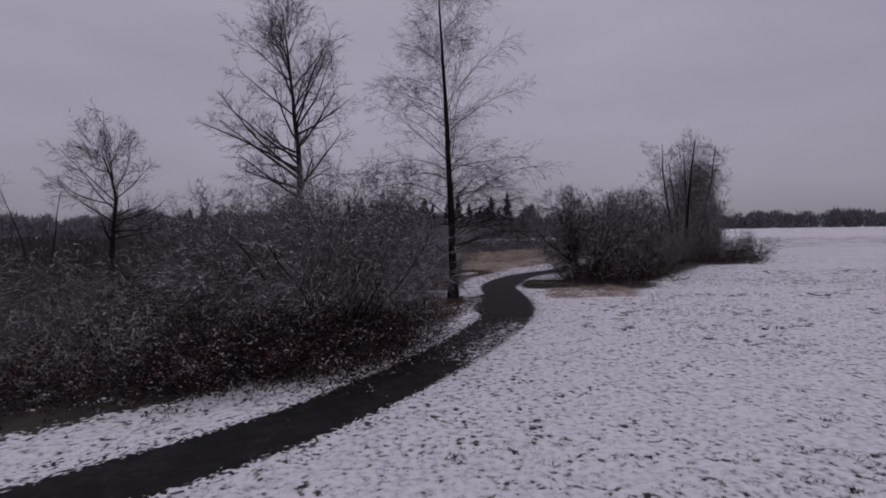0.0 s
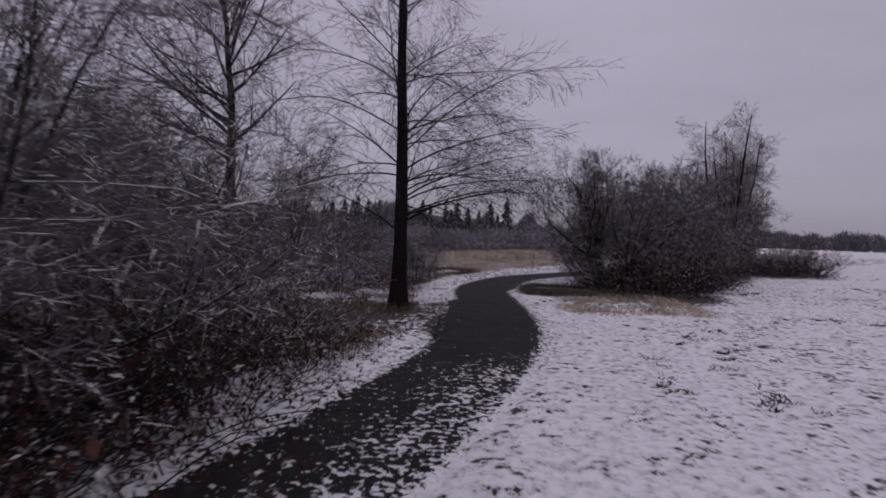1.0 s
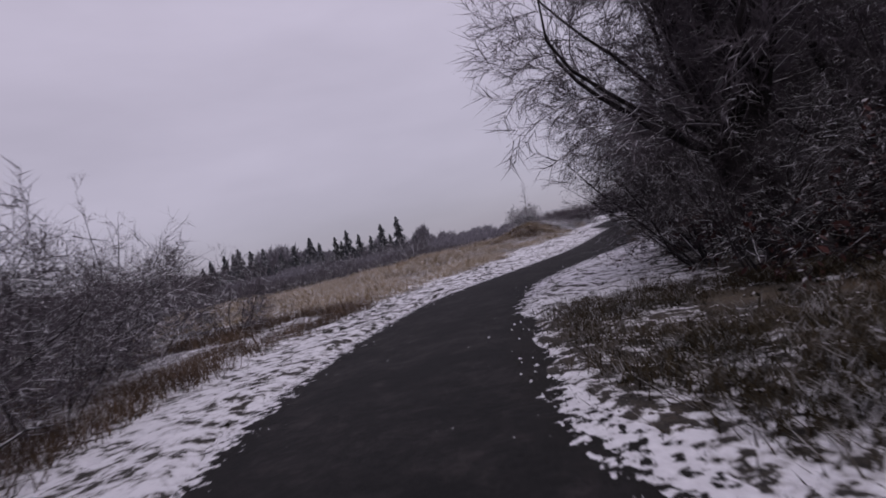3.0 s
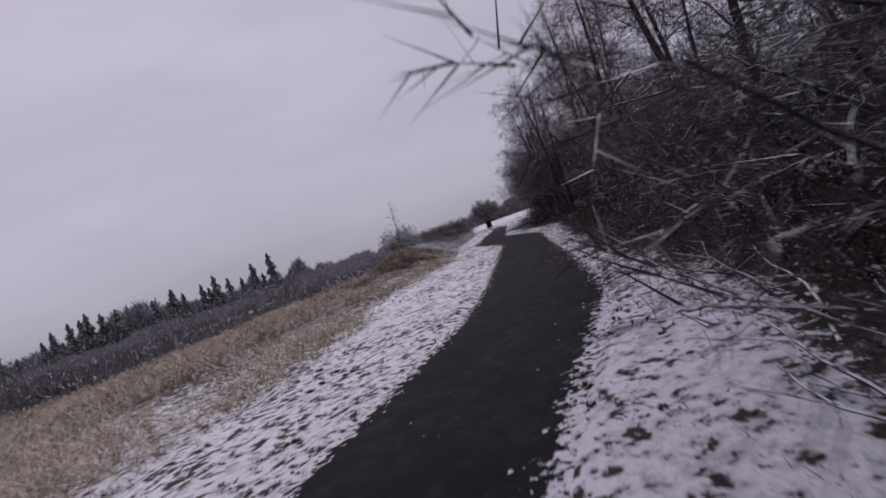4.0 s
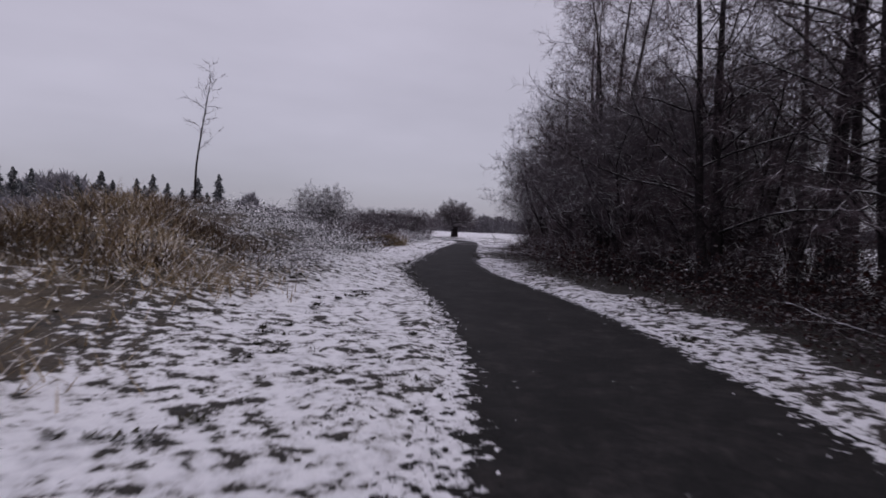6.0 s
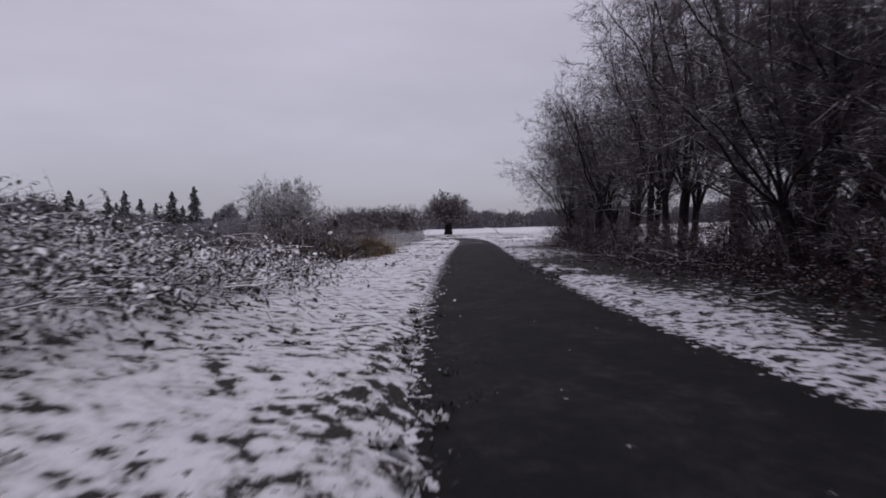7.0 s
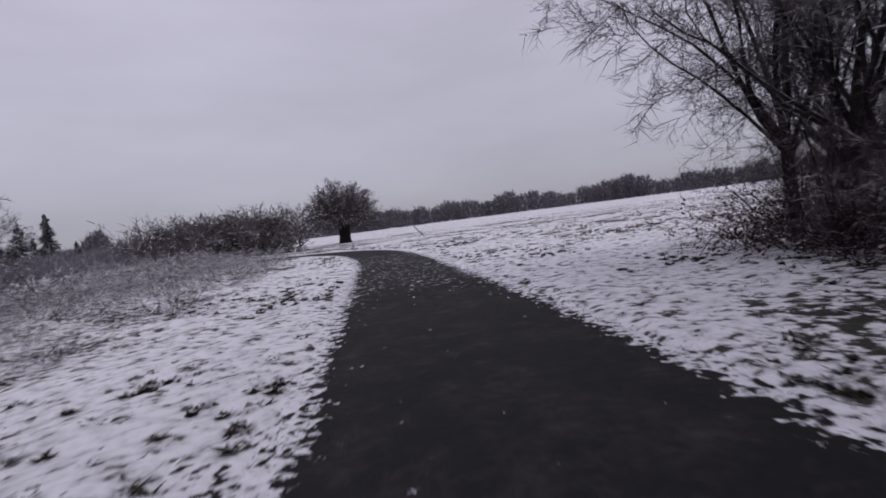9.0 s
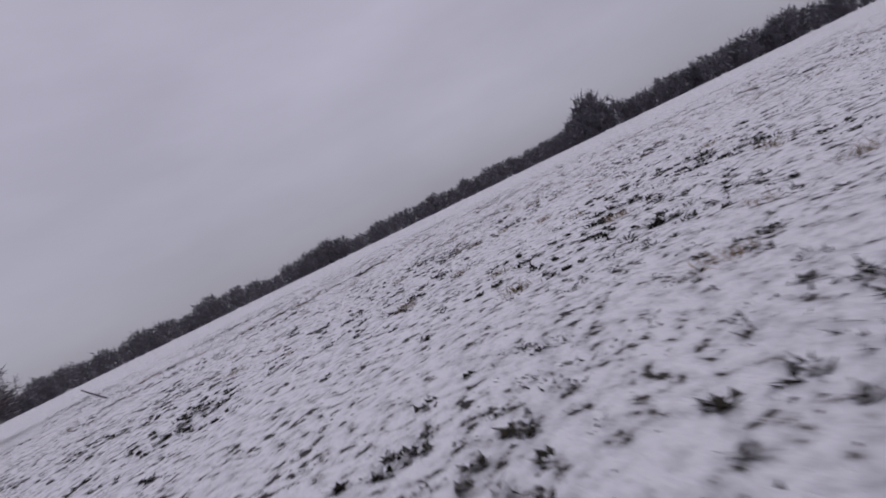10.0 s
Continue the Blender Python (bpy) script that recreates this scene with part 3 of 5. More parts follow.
def layered_shrub_meshes(seed, stems=14, height=5.6, spread=46, shoots=10, shoot=2.0, sprays=9, spray=0.85, twigs=8, twig=0.36, width=0.0085, mat=M_TWIG, snowy=2, lift=0.02, thick=0.035, first=0.1):
    """Stems that rise and spread into level layers of very fine twigs; a few stems carry snow."""
    r = np.random.default_rng(seed)
    a, tilt = r.uniform(0, 2 * np.pi, stems), np.radians(spread) * np.sqrt(r.uniform(0.02, 1, stems))
    way = np.c_[np.cos(a) * np.sin(tilt), np.sin(a) * np.sin(tilt), np.cos(tilt)]
    start = np.c_[np.cos(a) * 0.5 * r.random(stems), np.sin(a) * 0.5 * r.random(stems), np.full(stems, -0.1)]
    p1, r1 = grow(r, start, way, height * (1.12 - 0.3 * tilt / tilt.max()) * r.uniform(0.85, 1.05, stems), thick * r.uniform(0.6, 1.3, stems), 7, 0.1, lift)
    p2, r2 = sprout(r, p1, r1, shoots, 58, shoot, first, 1.0, 3, 0.12, 0.0, 0.45, 0.45, 0.2, 0.004, 0.5)
    p3, r3 = sprout(r, p2, r2, sprays, 46, spray, 0.1, 1.0, 2, 0.12, 0.0, 0.5, 0.3, 0.3, 0.003, 0.5)
    d = p3[:, 1:] - p3[:, :-1]
    seg = blades(r, p3[:, :-1].reshape(-1, 3), d.reshape(-1, 3), np.linalg.norm(d, axis=2).ravel() * 1.25, width * 1.4)
    cut = snowy * shoots
    wood = (each_tube("stem", p1[:snowy], r1[:snowy], 5, M_LIMB_SNOWY, (p2[:cut], r2[:cut], shoots)) if snowy else []) + each_tube("stem", p1[snowy:], r1[snowy:], 5, M_LIMB, (p2[cut:], r2[cut:], shoots))
    return wood + [("crown", mesh_from("shrub_crown", *joined([seg, twigs_on(r, p3, twigs, 48, twig, width)]), mat))]


def pollard_meshes(seed, trunk=3.1, thick=0.74, shoots=200, reach=4.6, mat=M_TWIG_GREY):
    """A short thick trunk under a dense round mop of straight shoots."""
    r = np.random.default_rng(seed)
    p0, r0 = grow(r, np.array([[0, 0, -0.2]]), np.array([[0.0, 0.0, 1.0]]), trunk + 0.2, thick, 5, 0.03, 0.0, 0.95)
    r0 = r0 * np.array([1.25, 1.0, 0.95, 0.95, 1.1, 1.2])
    a, tilt = np.arange(shoots) * 2.4, np.radians(106) * np.sqrt((np.arange(shoots) + 0.5) / shoots)
    way = np.c_[np.cos(a) * np.sin(tilt), np.sin(a) * np.sin(tilt), np.cos(tilt)]
    p1, r1 = grow(r, np.c_[way[:, :2] * thick * 0.6, np.full(shoots, trunk - 0.2)], way, reach * (1.16 - 0.28 * np.sin(tilt)) * r.uniform(0.8, 1.05, shoots), 0.05, 5, 0.06, 0.035, 0.2)
    p2, r2 = sprout(r, p1, r1, 12, 34, 1.5, 0.15, 1.0, 3, 0.1, 0.02, 0.5, 0.4, 0.3, 0.008)
    d = p2[:, 1:] - p2[:, :-1]
    seg = blades(r, p2[:, :-1].reshape(-1, 3), d.reshape(-1, 3), np.linalg.norm(d, axis=2).ravel() * 1.25, 0.06)
    crown = joined([tubes(p1, r1, 3), seg, twigs_on(r, p2, 10, 40, 0.6, 0.055)])
    return [("trunk", mesh_from("pollard_trunk", *tubes(p0, r0, 10), M_BARK)), ("crown", mesh_from("pollard_crown", *crown, mat))]


def slender_tree_meshes(seed, trunks=3, height=12.0, spread=9, limbs=16, limb=3.6, sprays=10, spray=1.3, twigs=18, twig=0.7, thick=0.17, angle=62, lift=0.03, twig_mat=M_TWIG_DARK, width=0.013, first=0.1, foot=0.35, wander=0.17, kink=0.05, toward=None, limb_thick=0.38, shape=0.5):
    r = np.random.default_rng(seed)
    a, tilt = r.uniform(0, 2 * np.pi, trunks), np.radians(spread) * r.uniform(0.2, 1, trunks)
    if toward is not None:
        a, tilt = np.full(trunks, np.radians(toward)), np.full(trunks, np.radians(spread))
    way = np.c_[np.cos(a) * np.sin(tilt), np.sin(a) * np.sin(tilt), np.cos(tilt)]
    start = np.c_[np.cos(a) * foot, np.sin(a) * foot, np.full(trunks, -0.15)]
    p1, r1 = grow(r, start, way, height * r.uniform(0.8, 1.1, trunks), thick * r.uniform(0.7, 1.25, trunks), 9, kink, 0.02, 0.12)
    r1 = r1 * np.array([1.3] + [1.0] * 9)
    p2, r2 = sprout(r, p1, r1, limbs, angle, limb, first, 1.0, 5, wander, lift, limb_thick, shape, 0.2, 0.008)
    p3, r3 = sprout(r, p2, r2, sprays, 48, spray, 0.1, 1.0, 2, 0.16, 0.0, 0.5, 0.35, 0.3, 0.004)
    d = p3[:, 1:] - p3[:, :-1]
    seg = blades(r, p3[:, :-1].reshape(-1, 3), d.reshape(-1, 3), np.linalg.norm(d, axis=2).ravel() * 1.25, width * 1.7)
    crown = joined([seg, twigs_on(r, p3, twigs, 50, twig, width)])
    return each_tube("trunk", p1, r1, 8, M_BARK) + each_tube("limb", p2, r2, 4, M_LIMB) + [("crown", mesh_from("tree_crown", *crown, twig_mat))]


def leader_tree_meshes(seed, height, thick, limbs, reach, low, steep, first=0.25, droop=0.0, sprays=10, spray=0.36, twigs=9, twig=0.55, width=0.02, mat=M_TWIG_DARK, sides=(12, 5), bend=0.02, limb_thick=0.36, last=0.86, fine=5, side=40, least=0.007, tip=0.12, extra=0, bark=M_BARK):
    """One leader to the top; limbs long and nearly level below, short and steep above, each with fine sprays."""
    r = np.random.default_rng(seed)
    p1, r1 = grow(r, np.array([[0, 0, -0.2]]), np.array([[0.0, 0.0, 1.0]]), height, thick, 16, bend, 0.0, 0.06)
    r1 = r1 * np.array([1.7, 1.12] + [1.0] * 15)
    profile = lambda t: reach * np.sin(np.pi * (0.30 + 0.66 * np.clip((t - first) / (1 - first), 0, 1))) ** 1.1
    p2, r2 = sprout(r, p1, r1, limbs, lambda t: low + (steep - low) * np.clip((t - first) / (1 - first), 0, 1) ** 0.8, profile, first, last, 8, 0.06, 0.035 - droop, limb_thick, 0.0, tip, 0.012, 0.1)
    if extra:
        q2, s2 = sprout(r, p1, r1, extra, 64, reach * 1.05, first, 0.42, 8, 0.06, -0.085, limb_thick * 0.9, 0.0, tip, 0.012, 0.1)
        p2, r2 = np.concatenate([p2, q2]), np.concatenate([r2, s2])
    p3, r3 = sprout(r, p2, r2, sprays, side, lambda t: reach * spray * (1.15 - 0.75 * t), 0.16, 1.0, 5, 0.06, 0.02 - droop, 0.55, 0.0, 0.2, least)
    p4, r4 = sprout(r, p3, r3, fine, 38, reach * spray * 0.4, 0.15, 1.0, 3, 0.08, 0.01 - droop, 0.5, 0.3, 0.3, 0.004)
    d = p4[:, 1:] - p4[:, :-1]
    seg = blades(r, p4[:, :-1].reshape(-1, 3), d.reshape(-1, 3), np.linalg.norm(d, axis=2).ravel() * 1.3, width * 1.5)
    crown = joined([tubes(p3, r3, 3), seg, twigs_on(r, p4, twigs, 38, twig, width, droop)])
    return [("trunk", mesh_from("tree_trunk", *tubes(p1, r1, sides[0]), bark))] + each_tube("limb", p2, r2, sides[1], bark) + [("crown", mesh_from("tree_crown", *crown, mat))]


def thorn_tree_meshes(seed, height=9.0, stems=3, fork=1.5, thick=0.17, spread=62, leaders=9, shoots=10, shoot=2.6, sprays=8, twigs=12, twig=0.5, width=0.012, mat=M_TWIG_DARK, lift=0.05, toward=None, limb_mat=M_LIMB, crook=0.17):
    """Short crooked trunks that fork low into arching limbs under a dense dome of fine twigs."""
    r = np.random.default_rng(seed)
    a = np.arange(stems) * 2.4 + r.uniform(0, 1, stems)
    tilt = np.radians(r.uniform(4, 26, stems))
    if toward is not None:
        a[0], tilt[0] = np.radians(toward), np.radians(24)
    way = np.c_[np.cos(a) * np.sin(tilt), np.sin(a) * np.sin(tilt), np.cos(tilt)]
    foot = np.c_[np.cos(a) * 0.35, np.sin(a) * 0.35, np.full(stems, -0.15)] * (1.0 if stems > 1 else 0.01) + np.array([0, 0, -0.05])
    p0, r0 = grow(r, foot, way, fork * r.uniform(0.85, 1.3, stems), thick * r.uniform(0.75, 1.15, stems), 5, 0.08, 0.0, 0.8)
    r0 = r0 * np.array([1.5, 1.15, 1.0, 1.0, 1.0, 1.0])
    n = stems * leaders
    own = np.repeat(np.arange(stems), leaders)
    b = np.tile(np.arange(leaders) * 2.4, stems) + r.uniform(-0.4, 0.4, n)
    lean = np.radians(spread) * np.sqrt(np.tile((np.arange(leaders) + 0.3) / leaders, stems)) * r.uniform(0.8, 1.15, n)
    out = np.c_[np.cos(b) * np.sin(lean), np.sin(b) * np.sin(lean), np.cos(lean)] + 0.5 * way[own]
    h = r.uniform(0.55, 1.0, n)[:, None]
    start = p0[own, 3] * (1 - h) + p0[own, 5] * h
    p1, r1 = grow(r, start, out, (height - fork) * (1.05 - 0.3 * lean / lean.max()) * r.uniform(0.8, 1.05, n), thick * 0.36 * r.uniform(0.55, 1.2, n), 8, crook, lift * np.sign(1.2 - lean), 0.12)
    p2, r2 = sprout(r, p1, r1, shoots, 48, shoot, 0.12, 1.0, 4, 0.14, -0.02, 0.45, 0.45, 0.2, 0.008)
    p3, r3 = sprout(r, p2, r2, sprays, 45, shoot * 0.36, 0.1, 1.0, 2, 0.14, -0.02, 0.5, 0.35, 0.3, 0.004)
    d = p3[:, 1:] - p3[:, :-1]
    seg = blades(r, p3[:, :-1].reshape(-1, 3), d.reshape(-1, 3), np.linalg.norm(d, axis=2).ravel() * 1.3, width * 1.5)
    crown = joined([tubes(p2, r2, 3), seg, twigs_on(r, p3, twigs, 46, twig, width)])
    return each_tube("trunk", p0, r0, 8, M_BARK) + each_tube("limb", p1, r1, 5, limb_mat) + [("crown", mesh_from("thorn_crown", *crown, mat))]


def bramble_meshes(seed, canes=44, reach=2.2, leaves=16, leaf=0.066, rise=75, leaf_mat=M_LEAF, cane_mat=M_TWIG):
    r = np.random.default_rng(seed)
    a = r.uniform(0, 2 * np.pi, canes)
    t = np.radians(r.uniform(20, rise, canes))
    way = np.c_[np.cos(a) * np.cos(t), np.sin(a) * np.cos(t), np.sin(t)]
    start = np.c_[r.normal(0, 0.75, (canes, 2)), np.full(canes, -0.05)]
    p1, r1 = grow(r, start, way, reach * r.uniform(0.6, 1.3, canes), 0.011, 5, 0.1, -0.2, 0.4)
    p1[..., 2] = np.maximum(p1[..., 2], 0.02)
    p2, r2 = sprout(r, p1, r1, 5, 50, 0.75, 0.15, 1.0, 2, 0.12, -0.12, 0.6, 0.2, 0.4, 0.004)
    d2 = p2[:, 1:] - p2[:, :-1]
    thin = blades(r, p2[:, :-1].reshape(-1, 3), d2.reshape(-1, 3), np.linalg.norm(d2, axis=2).ravel() * 1.25, 0.012)
    s, _ = sprout(r, p2, r2, leaves // 4, 60, 0.09, 0.05, 1.0, 1, 0.3, 0.0, 1.0)
    c, d = s[:, 0], s[:, 1] - s[:, 0]
    d /= np.linalg.norm(d, axis=1, keepdims=True)
    side = np.cross(d, np.array([0, 0, 1.0]) + r.normal(0, 0.5, d.shape))
    side /= np.linalg.norm(side, axis=1, keepdims=True)
    size = leaf * r.uniform(0.4, 1.3, len(c))[:, None]
    bend = np.array([0, 0, 1.0]) * size * 0.25
    v = np.stack([c, c + d * size + side * size * 0.55 - bend * 0.3, c + d * size * 2.1 - bend, c + d * size - side * size * 0.55 - bend * 0.3], 1).reshape(-1, 3)
    f = np.arange(len(v)).reshape(-1, 4)
    f = np.concatenate([f[:, [0, 1, 2]], f[:, [0, 2, 3]]])
    return [("tangle", mesh_from("bramble_canes", *joined([tubes(p1, r1, 3), thin]), cane_mat)), ("foliage", mesh_from("bramble_leaves", v, f, leaf_mat))]


def far_shrub_mesh(seed, height=4.0, mat=M_MID, split=False):
    r = np.random.default_rng(seed)
    n = 16
    a, tilt = r.uniform(0, 2 * np.pi, n), np.radians(55) * np.sqrt(r.random(n))
    way = np.c_[np.cos(a) * np.sin(tilt), np.sin(a) * np.sin(tilt), np.cos(tilt)]
    p1, r1 = grow(r, np.c_[r.normal(0, 0.8, (n, 2)), np.zeros(n)], way, height * r.uniform(0.6, 1.1, n), 0.04, 3, 0.1, 0.02)
    p2, r2 = sprout(r, p1, r1, 8, 40, height * 0.3, 0.05, 1.0, 1, 0.1, 0.03, 0.5)
    d = p2[:, 1] - p2[:, 0]
    if split:
        return each_tube("stem", p1, r1, 3, mat) + [("crown", mesh_from("hedge_crown", *joined([blades(r, p2[:, 0], d, np.linalg.norm(d, axis=1), 0.05), twigs_on(r, p2, 6, 45, height * 0.17, 0.06)]), mat))]
    return mesh_from("far_shrub", *joined([tubes(p1, r1, 3), blades(r, p2[:, 0], d, np.linalg.norm(d, axis=1), 0.05), twigs_on(r, p2, 6, 45, height * 0.17, 0.06)]), mat)


def far_shrub(name, label, group, me, x, y, turn, size):
    ob = tagged(new(name, me), label, "shrub", group)
    ob.matrix_basis = pose(x, y, -0.05, 0, 0, turn) @ Matrix.Diagonal((size, size, size, 1))


def conifer_meshes(seed, height=1.0):
    """A spruce of height 1 with whorls of hanging fronds."""
    r = np.random.default_rng(seed)
    p, q = grow(r, np.zeros((1, 3)), np.array([[0, 0, 1.0]]), height, 0.012, 4, 0.004, 0, 0.1)
    t = r.uniform(0.05, 0.99, 900)
    a = r.uniform(0, 2 * np.pi, 900)
    out = 0.33 * (1 - t) ** 0.6 * r.uniform(0.4, 1.15, 900) * (0.75 + 0.3 * np.sin(t * 31 + 2 * np.sin(a))) + 0.014
    s = np.c_[0 * t, 0 * t, t * height]
    way = np.c_[np.cos(a), np.sin(a), r.uniform(-0.6, 0.0, 900)]
    v, f = blades(r, s, way, out, 0.05)
    v2, f2 = blades(r, s + way * out[:, None] * 0.4, way + r.normal(0, 0.5, way.shape), out * 0.6, 0.05)
    return [("trunk", mesh_from("conifer_trunk", *tubes(p, q, 5), M_BARK)), ("crown", mesh_from("conifer_crown", *joined([(v, f), (v2, f2)]), M_NEEDLE))]


def grass_blades(r, x, y, each, height, spread, width, lean, plain=False, lift=0.0):
    """Clumps of bent blades at the given places, as one mesh's vertices and triangles."""
    n = len(x) * each
    bx, by = np.repeat(x, each) + r.normal(0, spread, n), np.repeat(y, each) + r.normal(0, spread, n)
    bz = terrain(bx, by)
    h = np.repeat(np.broadcast_to(height, len(x)), each) * r.uniform(0.45, 1.15, n)
    a = r.uniform(0, 2 * np.pi, n)
    d = np.c_[np.cos(a), np.sin(a)] * (lean * r.uniform(0.2, 1.2, n) * h)[:, None]
    s = np.c_[-np.sin(a), np.cos(a)] * (width / 2)
    base = np.c_[bx, by, bz - 0.02 + lift]
    midp = base + np.c_[d * 0.35, h * 0.62]
    tipp = base + np.c_[d * 1.15, h * (1.0 - 0.25 * lean)]
    s3 = np.c_[s, np.zeros(n)]
    if plain:
        return np.stack([base - s3, base + s3, tipp], 1).reshape(-1, 3), np.arange(3 * n).reshape(-1, 3)
    v = np.stack([base - s3, base + s3, midp + s3 * 0.8, midp - s3 * 0.8, tipp], 1).reshape(-1, 3)
    k = np.arange(n)[:, None] * 5
    f = np.concatenate([k + [0, 1, 2], k + [0, 2, 3], k + [3, 2, 4]])
    return v, f


def along(y, d):
    """A place d metres right of the path's middle, beside the point of the path at northing y."""
    i = int(np.abs(LINE[:, 1] - y)[LINE[:, 1].argsort().argsort() >= 0].argmin())
    w = _way[i]
    return LINE[i, 0] + w[1] * d, LINE[i, 1] - w[0] * d


# left thicket beside the first bend
THICKET = [layered_shrub_meshes(s, 14, 5.9, 52, 10, 2.0, 9, 0.85, 8, 0.36, 0.011, M_TWIG, 2, first=0.3) for s in (11, 12, 13)]
DOME = [layered_shrub_meshes(s, 22, 6.6, 54, 12, 2.3, 10, 0.9, 9, 0.36, 0.011, M_TWIG_GREY, 4, first=0.34) for s in (18, 19)]
for k, (x, y, size) in enumerate([(-4.3, 20.4, 1.14), (-6.2, 21.4, 1.04)]):
    plant("shrub", "large domed bare shrub with fine frosted twigs beside the path", "shrub", "left domes", DOME[k], x, y, 70 * k, size)
LOW = [shrub_meshes(s, 15, 3.2, 60, 8, 1.3, 7, 0.65, 9, 0.3, 0.0, 0.7, 0.018, M_TWIG_GREY, 0.009, 0.14) for s in (21, 22)]
PALE = [shrub_meshes(s, 13, 3.0, 62, 7, 1.2, 6, 0.55, 6, 0.28, 0.0, 0.7, 0.018, M_FROST, 0.010, 0.18) for s in (31, 32)]
BRAMBLE = [bramble_meshes(s, 46, 2.2, 24, 0.05, cane_mat=M_TWIG_BLACK) for s in (41, 42, 43)]
SNOWY = [bramble_meshes(s, 58, 1.15, 24, 0.038, 60, M_LEAF_SNOWY, M_FROST) for s in (44, 45)]
r = np.random.default_rng(100)
for k, (x, y, size) in enumerate([(-8.2, 19.4, 0.7), (-10.6, 17.8, 0.6), (-13.4, 17.4, 0.58), (-3.0, 24.2, 0.85), (-8.0, 21.6, 0.9),
                                  (-11.0, 21.0, 0.7), (-14.5, 21.5, 0.66), (-4.4, 27.6, 0.85), (-7.0, 26.5, 1.05), (-9.8, 25.8, 0.85), (-17.5, 19.0, 0.62), (-14.0, 26.5, 0.74), (-19.0, 25.0, 0.72)]):
    plant("shrub", "dense bare shrub with snow-dusted grey twigs beside the path", "shrub", "left thicket", THICKET[k % 3], x, y, r.uniform(0, 360), size, r.uniform(0.92, 1.08))
for k, (x, y) in enumerate([(-2.6, 20.8), (-4.6, 18.2), (-6.4, 16.8), (-8.4, 15.6), (-10.6, 15.0), (-13.0, 14.6), (-15.5, 14.4), (-1.8, 22.0), (-3.0, 18.6), (-4.2, 17.4), (-1.4, 26.0), (-5.6, 16.8), (-1.2, 24.6), (-1.2, 28.0), (-18.2, 14.6), (-21, 15.5), (-3.4, 19.4), (-5.4, 17.6), (-7.4, 16.4), (-9.4, 15.6), (-3.8, 21.4), (-5.6, 19.6), (-7.6, 18.0), (-2.4, 22.4), (-11.8, 15.4), (-14.2, 15.2)]):
    plant("bramble", "low tangle of reddish bramble under snowy twigs", "bramble", "left brambles", BRAMBLE[k % 3], x, y, r.uniform(0, 360), r.uniform(0.8, 1.05), r.uniform(0.9, 1.25))
for k, (x, y) in enumerate([(-2.2, 20.0), (-3.4, 18.4), (-4.8, 17.4), (-6.2, 16.6), (-3.6, 20.0), (-5.2, 18.8), (-6.8, 17.8), (-2.6, 21.6), (-7.8, 16.6), (-8.6, 17.6)]):
    plant("bramble", "tall dark bramble thicket under the domed shrub", "bramble", "dark brambles", BRAMBLE[k % 3], x, y, 55 * k, 1.25, 1.05)
ARCHING = shrub_meshes(17, 9, 3.6, 80, 7, 1.1, 5, 0.5, 5, 0.3, -0.03, 0.4, 0.03, M_FROST, 0.012, 0.16, False, M_LIMB_SNOWY)
for k, (x, y, s) in enumerate([(-2.0, 25.2, 0.9), (-12.2, 15.8, 0.8), (-2.2, 29.0, 0.8), (-9.6, 16.6, 0.8)]):
    plant("arching_shrub", "arching bare shrub with snow lining its stems", "shrub", "arching shrubs", ARCHING, x, y, 50 * k, s)
BACK = [far_shrub_mesh(s, 4.6, M_TWIG) for s in (15, 16)]
for k in range(46):
    x, y = r.uniform(-46, -9), r.uniform(28, 74)
    far_shrub("thicket_shrub", "bare grey shrub in the wet ground behind the thicket", "back thicket", BACK[k % 2], x, y, r.uniform(0, 360), r.uniform(0.7, 1.1))

# tall trees
plant("bare_tree", "tall leafless cottonwood with a dark trunk beside the path", "tree", "", leader_tree_meshes(51, 21.5, 0.275, 54, 5.4, 62, 36, 0.14, 0.085, 14, 0.46, 4, 0.35, 0.010, M_TWIG_BLACK, (14, 6), 0.012, 0.17, 0.95, 6, 30, 0.007, 0.2, 18, M_BARK_BLACK), 0.6, 34.2, 20)
plant("bare_tree", "tall leafless tree with a broad rounded crown", "tree", "", leader_tree_meshes(52, 27.5, 0.5, 34, 10.5, 70, 34, 0.3, 0.0, 11, 0.36, 4, 0.9, 0.026, M_TWIG_BLACK, (12, 6), 0.045, 0.5, 0.93, 5, 38, 0.02, 0.2), -15.2, 59.4, 0, 1.0)
SMALL = leader_tree_meshes(53, 12.0, 0.24, 24, 5.8, 84, 46, 0.34, 0.0, 9, 0.36, 4, 0.55, 0.02, M_TWIG_BLACK, (10, 5), 0.06, 0.5, 0.9, 4, 42, 0.014, 0.2)
plant("bare_tree", "small leafless tree rising out of the thicket", "tree", "small thicket trees", SMALL, -23.9, 39.3, 40, 1.0)
SAPLING = slender_tree_meshes(54, 2, 9.5, 10, 9, 2.0, 5, 0.8, 5, 0.4, 0.06, 35)
for x, y, s, t in ((-29.4, 40.3, 1.2, 0), (-32.5, 41.0, 0.8, 90), (-11.0, 47.0, 0.9, 200), (-24, 60, 0.9, 20), (-9.0, 42.0, 0.8, 40), (-12.5, 40.5, 0.9, 300), (-7.5, 52, 0.75, 100), (-14, 50, 1.0, 80), (-18, 47, 1.0, 10), (-2.6, 58, 0.62, 60)):
    plant("sapling", "thin leafless sapling with upright twigs", "sapling", "saplings", SAPLING, x, y, t, s)

